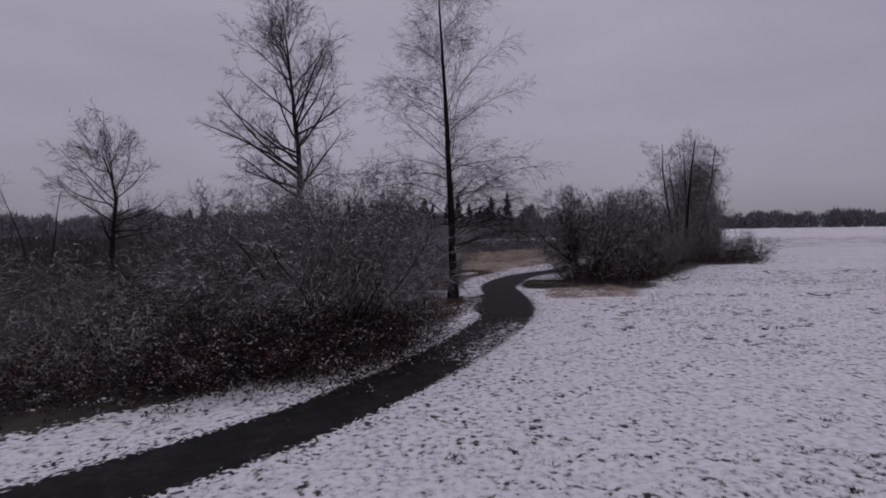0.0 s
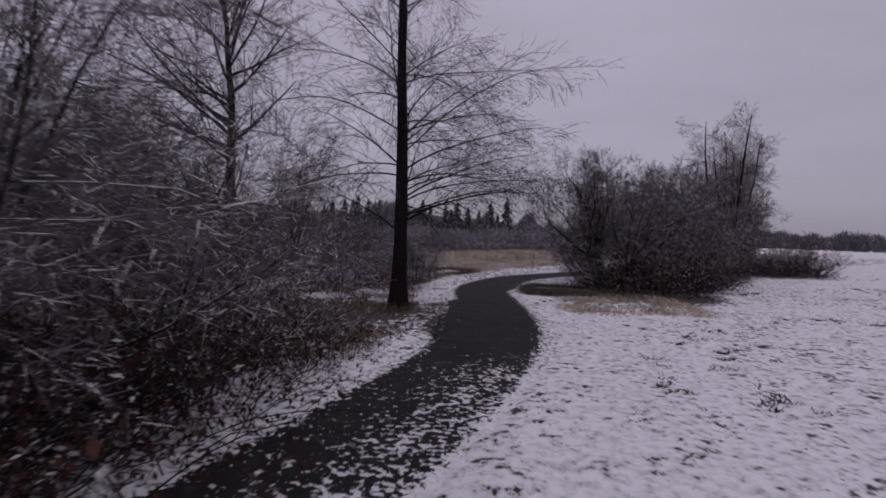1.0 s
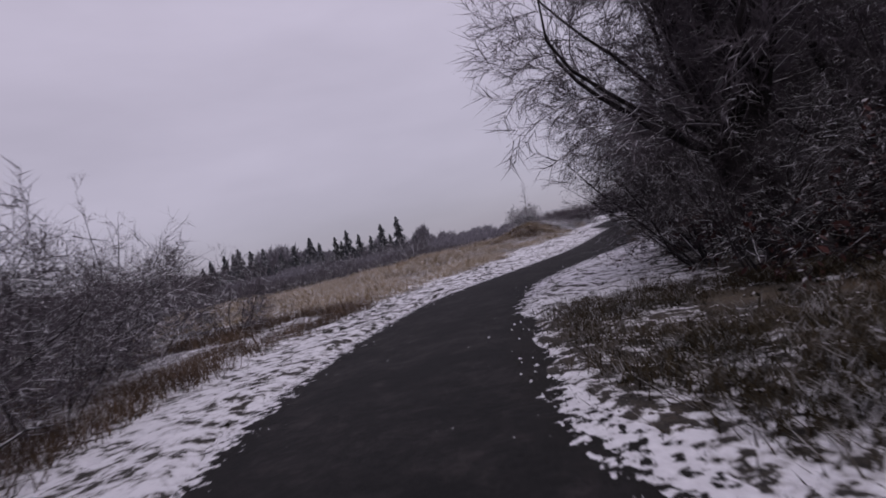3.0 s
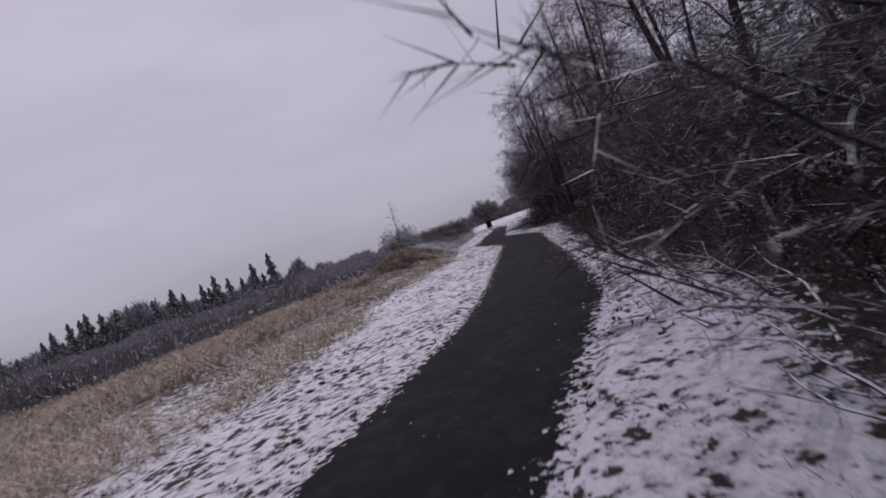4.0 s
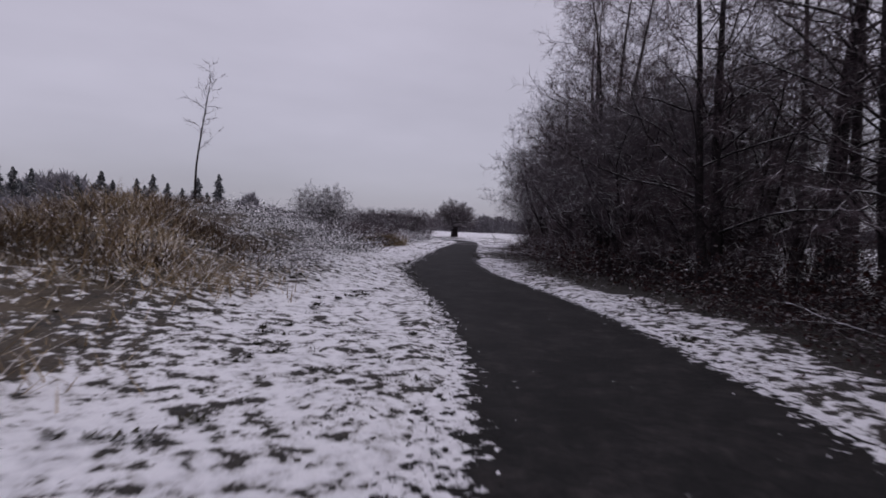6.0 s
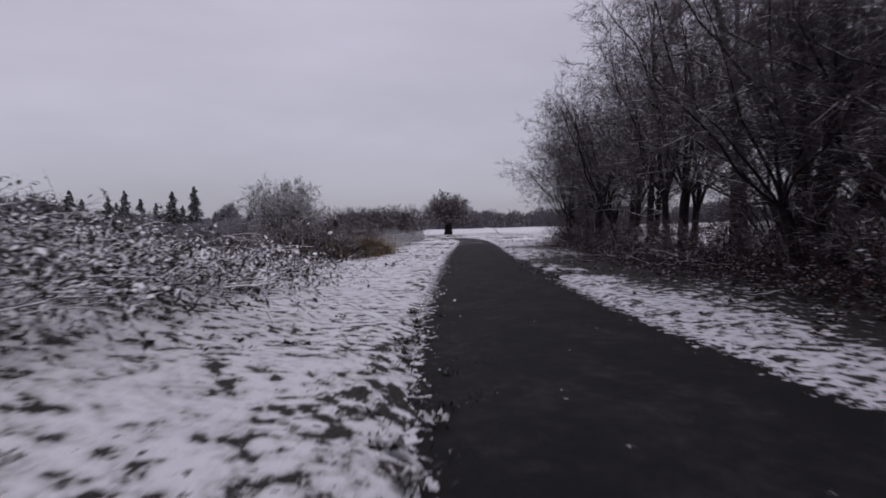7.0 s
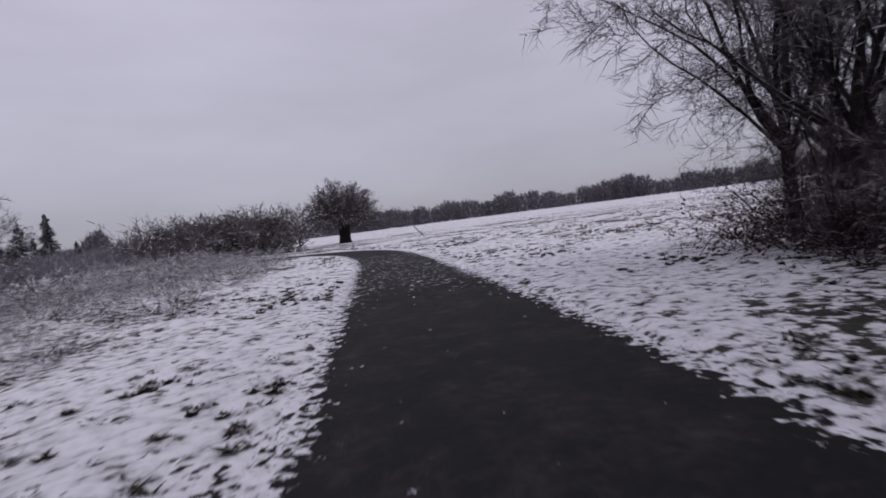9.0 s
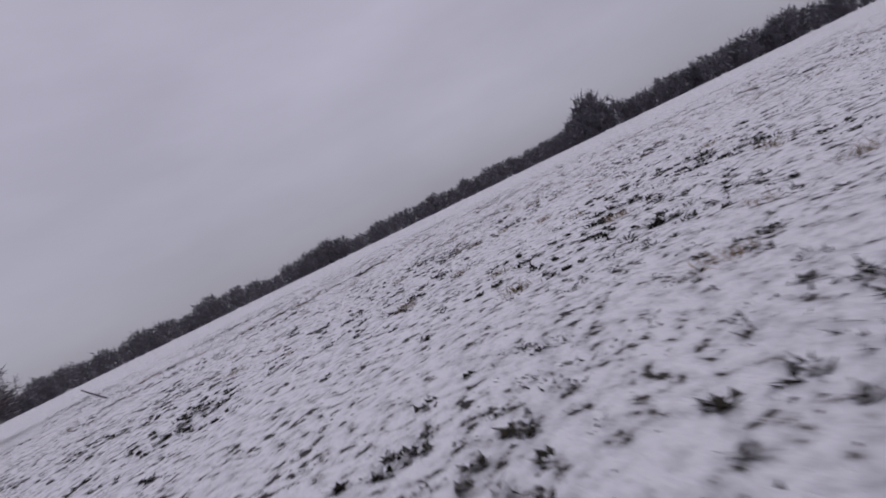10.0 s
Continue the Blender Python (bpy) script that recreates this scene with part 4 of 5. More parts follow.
SCREEN = slender_tree_meshes(55, 4, 7.6, 20, 12, 2.2, 8, 0.9, 12, 0.5, 0.07, 45)
for x, y, s, t in ((-5.0, 39.0, 1.0, 0), (-7.4, 43.0, 1.05, 90), (-9.6, 38.0, 1.05, 200), (-11.5, 44.0, 1.1, 20), (-6.0, 48.5, 0.95, 140), (-13.5, 39.5, 1.05, 260)):
    plant("bare_tree", "slim many-stemmed leafless tree in the thicket", "tree", "thicket screen", SCREEN, x, y, t, s)

# left verge past the cottonwood
for k, (x, y, s) in enumerate([(-1.4, 46.8, 1.05), (-2.0, 49.6, 1.15), (-1.0, 53.0, 1.0), (-3.2, 38.5, 1.0), (-2.8, 42.5, 0.95), (-5.0, 45.5, 1.2), (-2.4, 47.5, 1.05), (-0.9, 50.8, 0.9), (-4.5, 50.5, 1.2), (0.2, 46.6, 0.7), (-2.2, 55.0, 1.2), (-7, 56, 1.4), (0.8, 56.2, 0.75),
                               (-8.5, 40, 1.1), (-9, 48, 1.15), (-5.5, 36, 0.9), (-3.5, 61, 0.8), (-11, 62, 1.1)]):
    plant("shrub", "low bare shrub with pale frosted twigs", "shrub", "verge shrubs", (LOW + PALE)[k % 4], x, y, r.uniform(0, 360), s)

# the big willow and shrubs inside the bend
WILLOW = [thorn_tree_meshes(61, 8.4, 3, 2.0, 0.29, 52, 10, 11, 2.2, 9, 14, 0.45, 0.012, M_TWIG_GREY, 0.07, 150), thorn_tree_meshes(62, 8.8, 4, 1.6, 0.18, 56, 8, 11, 2.2, 9, 13, 0.45, 0.013, M_TWIG_GREY, 0.07)]
for k, (x, y, turn, s) in enumerate([(12.0, 46.4, 10, 0.96), (15.8, 49.4, 140, 0.95), (19.0, 53.5, 250, 1.0)]):
    plant("willow", "many-stemmed leafless willow with a wide dome of twigs", "tree", "willows", WILLOW[(0, 1, 1)[k]], x, y, turn, s)
for k, (x, y, s) in enumerate([(10.4, 45.8, 0.5), (11.2, 48.0, 0.6), (12.6, 50.0, 0.65), (13.8, 45.6, 0.75), (16.2, 47.6, 0.75), (18.6, 50.2, 0.8), (20.5, 53.0, 0.8), (23.0, 57.0, 0.85), (25.4, 61, 0.9), (23, 58.5, 0.9), (21.4, 58.5, 0.8)]):
    plant("shrub", "rounded bare shrub at the meadow's edge", "shrub", "edge shrubs", THICKET[k % 3], x, y, r.uniform(0, 360), s)
for k, (x, y, s) in enumerate([(11.2, 44.6, 0.95), (12.6, 43.6, 1.2), (14.6, 44.4, 1.3), (16.6, 45.8, 1.3), (18.6, 48.2, 1.2), (13.6, 45.2, 1.2), (15.6, 46.4, 1.2), (12.2, 49.2, 0.75), (14.4, 51.4, 0.75)]):
    plant("bramble", "dark bramble with snow on its leaves under the willow", "bramble", "willow brambles", BRAMBLE[k % 3], x, y, r.uniform(0, 360), s)

# wooded strip on the right of the straight
STRIP = [slender_tree_meshes(71, 2, 15.0, 7, 30, 4.8, 12, 1.3, 11, 0.55, kink=0.05, thick=0.19, first=0.12, width=0.015, limb_thick=0.30, angle=66, lift=0.02),
         slender_tree_meshes(72, 2, 15.5, 10, 30, 4.6, 12, 1.3, 11, 0.55, kink=0.06, thick=0.22, first=0.12, width=0.015, limb_thick=0.30, angle=66, lift=0.02),
         thorn_tree_meshes(73, 9.8, 3, 1.9, 0.17, 60, 6, 10, 2.4, 8, 10, 0.42, 0.011, M_TWIG_GREY), thorn_tree_meshes(76, 9.4, 3, 2.1, 0.17, 66, 6, 10, 2.5, 8, 10, 0.42, 0.011, M_TWIG_GREY)]
LEANING = slender_tree_meshes(74, 1, 14.0, 13, 15, 5.6, 13, 1.5, 12, 0.6, 0.21, 66, 0.0, first=0.3, toward=150, width=0.015, limb_thick=0.36)
UPRIGHT = slender_tree_meshes(75, 1, 14.0, 6, 16, 4.2, 12, 1.3, 12, 0.6, 0.24, 62, 0.02, first=0.24, toward=-30, width=0.015, limb_thick=0.3)
strip = [(28.6, 64.8, 3, 1.0), (27.2, 63.1, 4, 1.0), (30.4, 69.2, 2, 0.7), (42.0, 87.7, 0, 1.0), (40.4, 86.0, 1, 1.0), (38.2, 81.6, 1, 1.0), (36.6, 79.4, 0, 0.95), (34.8, 76.3, 1, 0.95), (41.6, 95.4, 0, 0.95), (38.2, 87.8, 0, 0.92), (50.6, 109.2, 0, 0.9),
         (57.0, 119.9, 2, 1.08), (54.3, 115.2, 2, 1.1), (53.4, 113.0, 2, 1.05), (57.9, 121.8, 2, 0.9), (59.6, 122.6, 2, 0.8), (49.0, 106.2, 2, 1.15), (51.4, 110.9, 2, 1.1), (47.6, 101.4, 2, 1.0), (44.4, 99.5, 1, 0.92), (48.5, 103.5, 1, 0.95), (44.6, 97.0, 2, 1.0),
         ]
for k, (x, y, kind, s) in enumerate(strip):
    mesh = (STRIP[:2] + [STRIP[2 + k % 2]] + [LEANING, UPRIGHT])[kind]
    plant("bare_tree", "leafless many-stemmed tree with dark trunks and snowy limbs", "tree", "wooded strip", mesh, x, y, 0 if kind > 2 else r.uniform(0, 360), s, r.uniform(0.92, 1.08))
for k, y in enumerate(np.arange(52, 122, 3.1)):
    d = max(3.0, np.interp(y, RIGHT_Y, RIGHT_D))
    x, yy = along(y, d + r.uniform(1.9, 2.7))
    if y < 110 or k % 2:
        plant("bramble", "dark bramble tangle with snow on its leaves under the trees", "bramble", "strip brambles", BRAMBLE[k % 3], x, yy, r.uniform(0, 360), r.uniform(0.8, 1.1) if y < 100 else 0.6, r.uniform(0.7, 1.0))
    if y < 108:
        x, yy = along(y + 1.2, d + r.uniform(3.2, 5.5))
        plant("bramble", "dark bramble tangle with snow on its leaves under the trees", "bramble", "strip brambles", BRAMBLE[(k + 1) % 3], x, yy, r.uniform(0, 360), r.uniform(0.9, 1.3), 0.8)
DARK = [layered_shrub_meshes(s, 13, 5.2, 48, 9, 1.8, 8, 0.8, 8, 0.36, 0.010, M_TWIG_DARK, 1) for s in (81, 82)]
for k, (y, d, s) in enumerate([(92, 7.2, 0.85), (96, 7.0, 0.8), (90, 9.0, 0.85), (73, 9.0, 0.7), (56.5, 9.0, 0.8), (100, 8.0, 0.9)]):
    x, yy = along(y, d)
    plant("shrub", "dense dark shrub hanging over the verge", "shrub", "strip shrubs", DARK[k % 2], x, yy, r.uniform(0, 360), s)

for k, (x, y, s) in enumerate([(31.6, 65.6, 0.55), (33.6, 67.6, 0.6), (33.8, 64.2, 0.6), (35.8, 66.6, 0.65), (37.6, 69.0, 0.7), (30.4, 67.0, 0.5), (38.4, 66.6, 0.7)]):
    plant("shrub", "dense dark shrub behind the leaning tree", "shrub", "strip back shrubs", DARK[k % 2], x, y, 63 * k, s)
for k, y in enumerate(np.arange(91, 105, 1.9)):
    d = max(3.3, np.interp(y, RIGHT_Y, RIGHT_D))
    x, yy = along(y, d + r.uniform(2.6, 4.0) + (k % 2) * 3.0)
    plant("shrub", "dense dark shrub under the trees", "shrub", "strip shrubs", DARK[k % 2], x, yy, r.uniform(0, 360), r.uniform(0.55, 0.85))
for k, (y, d) in enumerate([(71, 8.8), (91, 8.0), (94, 7.6), (97, 8.0), (100.5, 7.4), (74, 9.2), (80, 9.0), (87, 8.0), (92, 8.4), (95.5, 6.4), (98.5, 8.4), (102, 6.6)]):
    x, yy = along(y, d)
    plant("bare_tree", "leafless many-stemmed tree with dark trunks and snowy limbs", "tree", "wooded strip", STRIP[(k * 2 + k // 3) % 4 if y < 88 else 2 + k % 2], x, yy, r.uniform(0, 360), r.uniform(0.85, 1.05), r.uniform(0.9, 1.05))

r = np.random.default_rng(150)
for k in range(84):
    y = 54 + 34 * (k + r.random()) / 84
    x, yy = along(y, np.interp(y, RIGHT_Y, RIGHT_D) + 0.5 + 1.1 * (k % 4) + r.uniform(-0.3, 0.3))
    plant("bramble", "dark reddish bramble with snow on its leaves under the trees", "bramble", "strip edge brambles", BRAMBLE[k % 3], x, yy, r.uniform(0, 360), r.uniform(0.42, 0.6) + 0.12 * (k % 4), r.uniform(0.7, 0.95))
for k, (y, d, s) in enumerate([(124.6, 6.4, 0.5), (125.6, 7.2, 0.55), (124.0, 7.6, 0.6), (125.4, 8.8, 0.6), (126.6, 8.4, 0.55), (124.6, 9.8, 0.6), (126, 10.2, 0.6), (122.8, 6.2, 0.5), (121.6, 7.4, 0.55), (123.0, 8.6, 0.6)]):
    x, yy = along(y, d)
    plant("shrub", "low dark brush round the last trees", "shrub", "strip end brush", DARK[k % 2], x, yy, r.uniform(0, 360), s)
for k in range(36):
    x, yy = along(97 + 26 * k / 35, 4.6 + 1.3 * (k % 3) + r.uniform(-0.3, 0.3))
    plant("bramble", "low dark brush with dead leaves round the tree trunks", "bramble", "trunk brambles", BRAMBLE[k % 3], x, yy, r.uniform(0, 360), r.uniform(0.55, 0.8), r.uniform(0.5, 0.7))
for k, (x, y, s) in enumerate([(30.6, 62.2, 1.1), (32.4, 63.4, 1.2), (34.2, 64.6, 1.3), (31.2, 65.2, 1.1), (33.2, 66.4, 1.2), (35.2, 67.6, 1.3), (29.8, 60.6, 0.9), (36.4, 65.8, 1.3), (34.8, 62.6, 1.2), (32.8, 61.2, 1.1)]):
    plant("bramble", "tall dark bramble tangle behind the leaning tree", "bramble", "strip back brambles", BRAMBLE[k % 3], x, y, 71 * k, s, 1.05)
for k, (x, y, s) in enumerate([(58.6, 123.0, 0.55), (59.4, 122.0, 0.6), (58.0, 121.2, 0.6), (60.2, 123.4, 0.6), (57.0, 120.4, 0.5), (61.2, 122.6, 0.65), (60.2, 121.0, 0.65)]):
    plant("bramble", "dark brown brush round the last tree's foot", "bramble", "strip end brambles", BRAMBLE[k % 3], x, y, 49 * k, s * 1.5, 0.85)
UNDER = [shrub_meshes(s, 9, 4.4, 48, 6, 1.6, 6, 0.8, 6, 0.4, 0.03, 0.7, 0.03, M_TWIG_DARK, 0.016) for s in (85, 86)]
for k in range(26):
    y = 60 + 46 * (k + r.random()) / 26
    x, yy = along(y, r.uniform(6.5, 9.5))
    if not 83 < y < 88 and y > 73:
        plant("shrub", "dark bare undergrowth shrub among the trees", "shrub", "strip undergrowth", UNDER[k % 2], x, yy, r.uniform(0, 360), r.uniform(0.75, 1.15))

for k, (y, d, s) in enumerate([(103.5, 5.4, 0.42), (105, 6.4, 0.5), (106.6, 5.6, 0.42), (108.4, 6.6, 0.5), (110, 5.8, 0.42), (111.6, 7.0, 0.5), (113.4, 6.2, 0.4), (115, 7.2, 0.45), (116.8, 6.4, 0.36), (118.4, 7.4, 0.4), (120, 6.6, 0.36), (121.4, 8.0, 0.4), (104.4, 8.0, 0.6), (107.6, 8.4, 0.6), (100.8, 6.4, 0.5), (99, 5.8, 0.45), (66, 5.6, 0.4), (69, 6.2, 0.45), (72.4, 6.4, 0.45), (90, 6.4, 0.5)]):
    x, yy = along(y, d)
    plant("shrub", "low dark brush under the trees", "shrub", "strip low brush", UNDER[k % 2], x, yy, r.uniform(0, 360), s, 0.8)


def branch_meshes(seed, length=2.6):
    """A fallen branch that lies on the ground, with a few broken side shoots."""
    r = np.random.default_rng(seed)
    p, q = grow(r, np.array([[0, 0, 0.05]]), np.array([[1.0, 0, 0.03]]), length, 0.022, 7, 0.14, 0.0, 0.35)
    s, t = sprout(r, p, q, 6, 45, 0.8, 0.2, 1.0, 4, 0.12, 0.0, 0.6, 0.2, 0.3, 0.008, 0.7)
    p[..., 2], s[..., 2] = np.maximum(p[..., 2], 0.03), np.maximum(s[..., 2], 0.02)
    return each_tube("stem", p, q, 6, M_LIMB_SNOWY) + each_tube("shoot", s, t, 4, M_LIMB_SNOWY)


FALLEN = [branch_meshes(s) for s in (111, 112, 113, 114)]
for k, (y, d, s, t) in enumerate([(78, 5.2, 1.1, 60), (76, 6.0, 0.9, 20), (84, 5.0, 0.8, 100), (70, 4.4, 0.8, 200), (104, 4.2, 1.0, 30), (106, 5.0, 1.1, 80), (108, 3.6, 0.9, 150), (110, 5.2, 1.2, 50), (112, 4.4, 0.9, 10),
                                 (114, 5.4, 1.1, 70), (102, 5.6, 1.0, 120), (116, 4.2, 0.8, 40), (117.5, 5.0, 1.1, 65), (100, 4.6, 0.9, 190), (49, 5.6, 1.0, 70), (51, 5.0, 0.9, 20), (52, 3.8, 0.9, 40), (53, 4.2, 1.0, 75), (54.2, 3.9, 0.9, 60), (55, 4.4, 1.1, 30), (56, 4.0, 1.0, 45), (51.4, 4.4, 1.0, 10), (57.4, 4.2, 0.9, 60), (58.8, 3.8, 0.9, 20), (34.5, -2.2, 0.6, 100), (107, 6.4, 1.3, 95), (111, 6.8, 1.2, 25)]):
    x, yy = along(y, d)
    plant("fallen_branch", "fallen branch lined with snow on the verge", "branch", "fallen branches", FALLEN[k % 4], x, yy, t, s, 1.0, -0.03)
plant("dead_shrub", "pale dead shrub with arching snow-lined stems", "shrub", "", shrub_meshes(121, 9, 2.5, 65, 5, 0.7, 4, 0.35, 4, 0.2, -0.08, 0.3, 0.03, M_FROST), 0.7, 43.3, 0, 1.0)
stake_p, stake_r = grow(np.random.default_rng(5), np.array([[0, 0, -0.1]]), np.array([[-0.75, 0.1, 0.8]]), 1.7, 0.06, 4, 0.05, 0.0, 0.7)
stake = tagged(new("stake", mesh_from("stake", *tubes(stake_p, stake_r, 6), M_LIMB)), "short leaning wooden stake in the snow", "stake")
stake.location = (80.6, 162.9, 0.0)

# left of the straight: brambles, dead tree, big frosted bush, hedge
for k, (y, d) in enumerate([(98.0, -7.6), (95.8, -6.5), (97.4, -6.3), (99, -6.4), (100.6, -6.5), (102.2, -6.6), (103.8, -6.8), (105.4, -6.9), (107, -7.0), (109, -7.4), (95, -7.8), (97, -7.8), (99.2, -8.0), (96.5, -8.8), (98.5, -8.9), (100.5, -9.2), (102.5, -9), (104.5, -9.4), (107, -9.6), (110, -9.8), (112, -8.4), (95.0, -9.4), (115, -9.5), (99, -11), (103, -11.4), (107, -12), (97.2, -5.6), (99.4, -5.7), (101.4, -5.8), (103, -6.0), (99.8, -7.4), (96.4, -7.1), (98.4, -7.2), (100.4, -7.4), (102.4, -7.6)]):
    x, yy = along(y, d)
    plant("bramble", "snow-covered bramble mound beside the path", "bramble", "left snowy brambles", SNOWY[k % 2], x, yy, r.uniform(0, 360), r.uniform(0.85, 1.05), r.uniform(0.8, 1.05))
for k, (x, y) in enumerate([(26.6, 90.6), (27.4, 92.0), (26.4, 92.6), (28.2, 93.6), (27.2, 94.6), (28.8, 95.4), (28.0, 96.6), (29.6, 97.2), (26.2, 94.6), (27.0, 97.8)]):
    plant("bramble", "snow-covered bramble on the mound's flank", "bramble", "mound brambles", SNOWY[k % 2], x, y, 67 * k, 0.75, 0.7)
CREEPING = bramble_meshes(46, 46, 0.85, 24, 0.04, 34, M_LEAF_SNOWY, M_FROST)
for k, y in enumerate(np.arange(95.2, 102.0, 1.05)):
    x, yy = along(y, -5.5 - 0.3 * (k % 2))
    plant("bramble", "creeping snow-covered bramble at the mound's foot", "bramble", "creeping brambles", CREEPING, x, yy, 77 * k, 0.9, 1.2)
r = np.random.default_rng(140)
for k in range(36):
    y = 113 + 36 * (k + r.random()) / 36
    x, yy = along(y, -5.9 - 1.9 * (k % 4) + r.uniform(-0.5, 0.4))
    plant("shrub", "low pale shrub covered in frost", "shrub", "frosted shrubs", PALE[k % 2], x, yy, r.uniform(0, 360), r.uniform(0.5, 0.65) + 0.08 * (k % 4), r.uniform(0.5, 0.72))
for k, (x, y) in enumerate([(37.0, 114.4), (38.2, 115.6), (36.0, 116.0), (37.4, 117.4), (34.6, 113.0), (39.6, 120.4), (40.8, 121.6), (38.4, 119.2), (41.4, 123.0)]):
    plant("bramble", "dark brown bramble with a little snow beside the verge", "bramble", "left dark brambles", BRAMBLE[k % 3], x, y, 70 * k, 0.85, 0.9)
for k, (x, y) in enumerate([(38.0, 126), (40.0, 130), (36.5, 131), (41.5, 134), (38.5, 136), (43.0, 138.5), (35, 126), (40, 141)]):
    plant("shrub", "brownish bare shrub among the frosted brush", "shrub", "brown brush", LOW[k % 2], x, y, 80 * k, 0.7, 0.85)
BROWNISH = [shrub_meshes(s, 10, 3.0, 58, 6, 1.2, 6, 0.6, 6, 0.3, 0.0, 0.6, 0.02, M_TWIG_DARK, 0.014, 0.16) for s in (33, 34)]
r = np.random.default_rng(142)
for k in range(40):
    x, yy = along(146 + 34 * (k + r.random()) / 40, -5.2 - 1.6 * (k % 4) + r.uniform(-0.4, 0.4))
    plant("shrub", "low pale shrub covered in frost", "shrub", "frosted shrubs", PALE[k % 2], x, yy, r.uniform(0, 360), r.uniform(0.42, 0.56) + 0.07 * (k % 4), r.uniform(0.5, 0.7))
r = np.random.default_rng(141)
for k in range(20):
    x, y = along(113 + 9 * (k + r.random()) / 20, -6.2 - 1.5 * (k % 3) + r.uniform(-0.4, 0.4))
    plant("shrub", "brownish bare shrub among the frosted brush", "shrub", "brown brush", BROWNISH[k % 2], x, y, 80 * k, r.uniform(0.5, 0.62) + 0.07 * (k % 3), r.uniform(0.8, 1.0))
plant("dead_sapling", "thin dead sapling on the snowy mound", "sapling", "", slender_tree_meshes(91, 1, 4.4, 4, 10, 1.2, 4, 0.5, 4, 0.25, 0.05, 30, first=0.4), 26.0, 97.0, 0, 1.0)
plant("bare_tree", "wide leafless tree white with frost", "tree", "", thorn_tree_meshes(92, 7.0, 4, 1.0, 0.16, 86, 9, 9, 2.2, 8, 10, 0.5, 0.024, M_FROST, 0.03), 43.6, 146.9, 0, 1.0)
plant("bare_tree", "round-headed leafless tree standing alone by the path", "tree", "", pollard_meshes(93), 81.0, 180.0, 0, 1.0)
FARSHRUB = [far_shrub_mesh(s) for s in (95, 96, 97)]
HEDGE = [far_shrub_mesh(s, 4.0, M_TWIG_GREY, True) for s in (98, 99)]
for k in range(46):
    t = k / 45
    x, y = 60 + 11 * t + r.normal(0, 1.0), 181.5 - 5.0 * t + r.normal(0, 2.0)
    plant("hedge_shrub", "grey frosted shrub in a distant hedge", "shrub", "distant hedge", HEDGE[k % 2], x, y, r.uniform(0, 360), r.uniform(0.95, 1.3))
for k in range(40):
    y = 112 + 230 * r.random() ** 1.3
    x = r.uniform(-60 - 0.55 * (y - 100), 6 + (y - 112) * 0.36)
    far_shrub("marsh_shrub", "grey frosted shrub in the marsh", "marsh shrubs", FARSHRUB[k % 3], x, y, r.uniform(0, 360), r.uniform(0.7, 1.3) * (0.6 + (y - 100) / 160))

# conifers far behind the marsh
CONIFER = [conifer_meshes(s) for s in (101, 102, 103)]
for k, (x, h) in enumerate([(82, 45), (63, 44), (35, 40), (21.6, 47), (7, 44), (-12, 38), (-22, 48), (-36, 30), (-50, 31), (-60, 33), (-75, 44), (-90, 48), (-110, 40), (-122, 46), (-150, 38), (-178, 42), (-305, 44), (-326, 40), (-390, 36), (105, 26), (48, 32), (72, 30), (55, 26), (28, 28), (14, 36), (-1, 24), (-17, 27), (-28, 36), (-43, 40), (-68, 26), (-83, 30), (-98, 28), (-104, 44), (-131, 30), (-140, 44), (-164, 28), (-190, 30), (-205, 38), (-240, 32)]):
    plant("conifer", "dark spruce on the far side of the marsh", "conifer", "far conifers", CONIFER[(k * 2 + k // 4) % 3], x, 690 + 9 * (k % 5), r.uniform(0, 360), h / 1.1 * r.uniform(0.85, 1.0), r.uniform(1.0, 1.3), 0.5)


# ---- far woods round the meadow ----
def far_woods(seed, b0, b1, dist, height, count, tall=(), low=0.0):
    """Crowded small crowns along an arc of bearings, as one mesh."""
    r = np.random.default_rng(seed)
    b = np.radians(r.uniform(b0, b1, count))
    d = dist * r.uniform(0.98, 1.16, count)
    x, y = 40 + np.sin(b) * d, 100 + np.cos(b) * d
    h = height * (0.62 + 0.35 * value_noise(np.degrees(b), 0 * b, 3.0, seed) + 0.25 * value_noise(np.degrees(b), 0 * b, 0.7, seed + 1)) * r.uniform(0.75, 1.15, count)
    h = h * (1 - low * smooth(-2, b1, np.degrees(b)))
    for c, wide, extra in tall:
        h = h + extra * np.exp(-(((np.degrees(b) - c) / wide) ** 2)) * r.uniform(0.2, 1.0, count)
    each = 64
    own = np.repeat(np.arange(count), each)
    z = h[own] * r.uniform(0, 0.8, count * each)
    s = np.c_[x[own], y[own], z] + np.c_[r.normal(0, 1.6, (count * each, 2)), 0 * z]
    way = np.c_[r.normal(0, 0.6, (count * each, 2)), np.ones(count * each)]
    return blades(r, s, way, h[own] * r.uniform(0.12, 0.27, count * each), h[own] * 0.035 + 0.14)


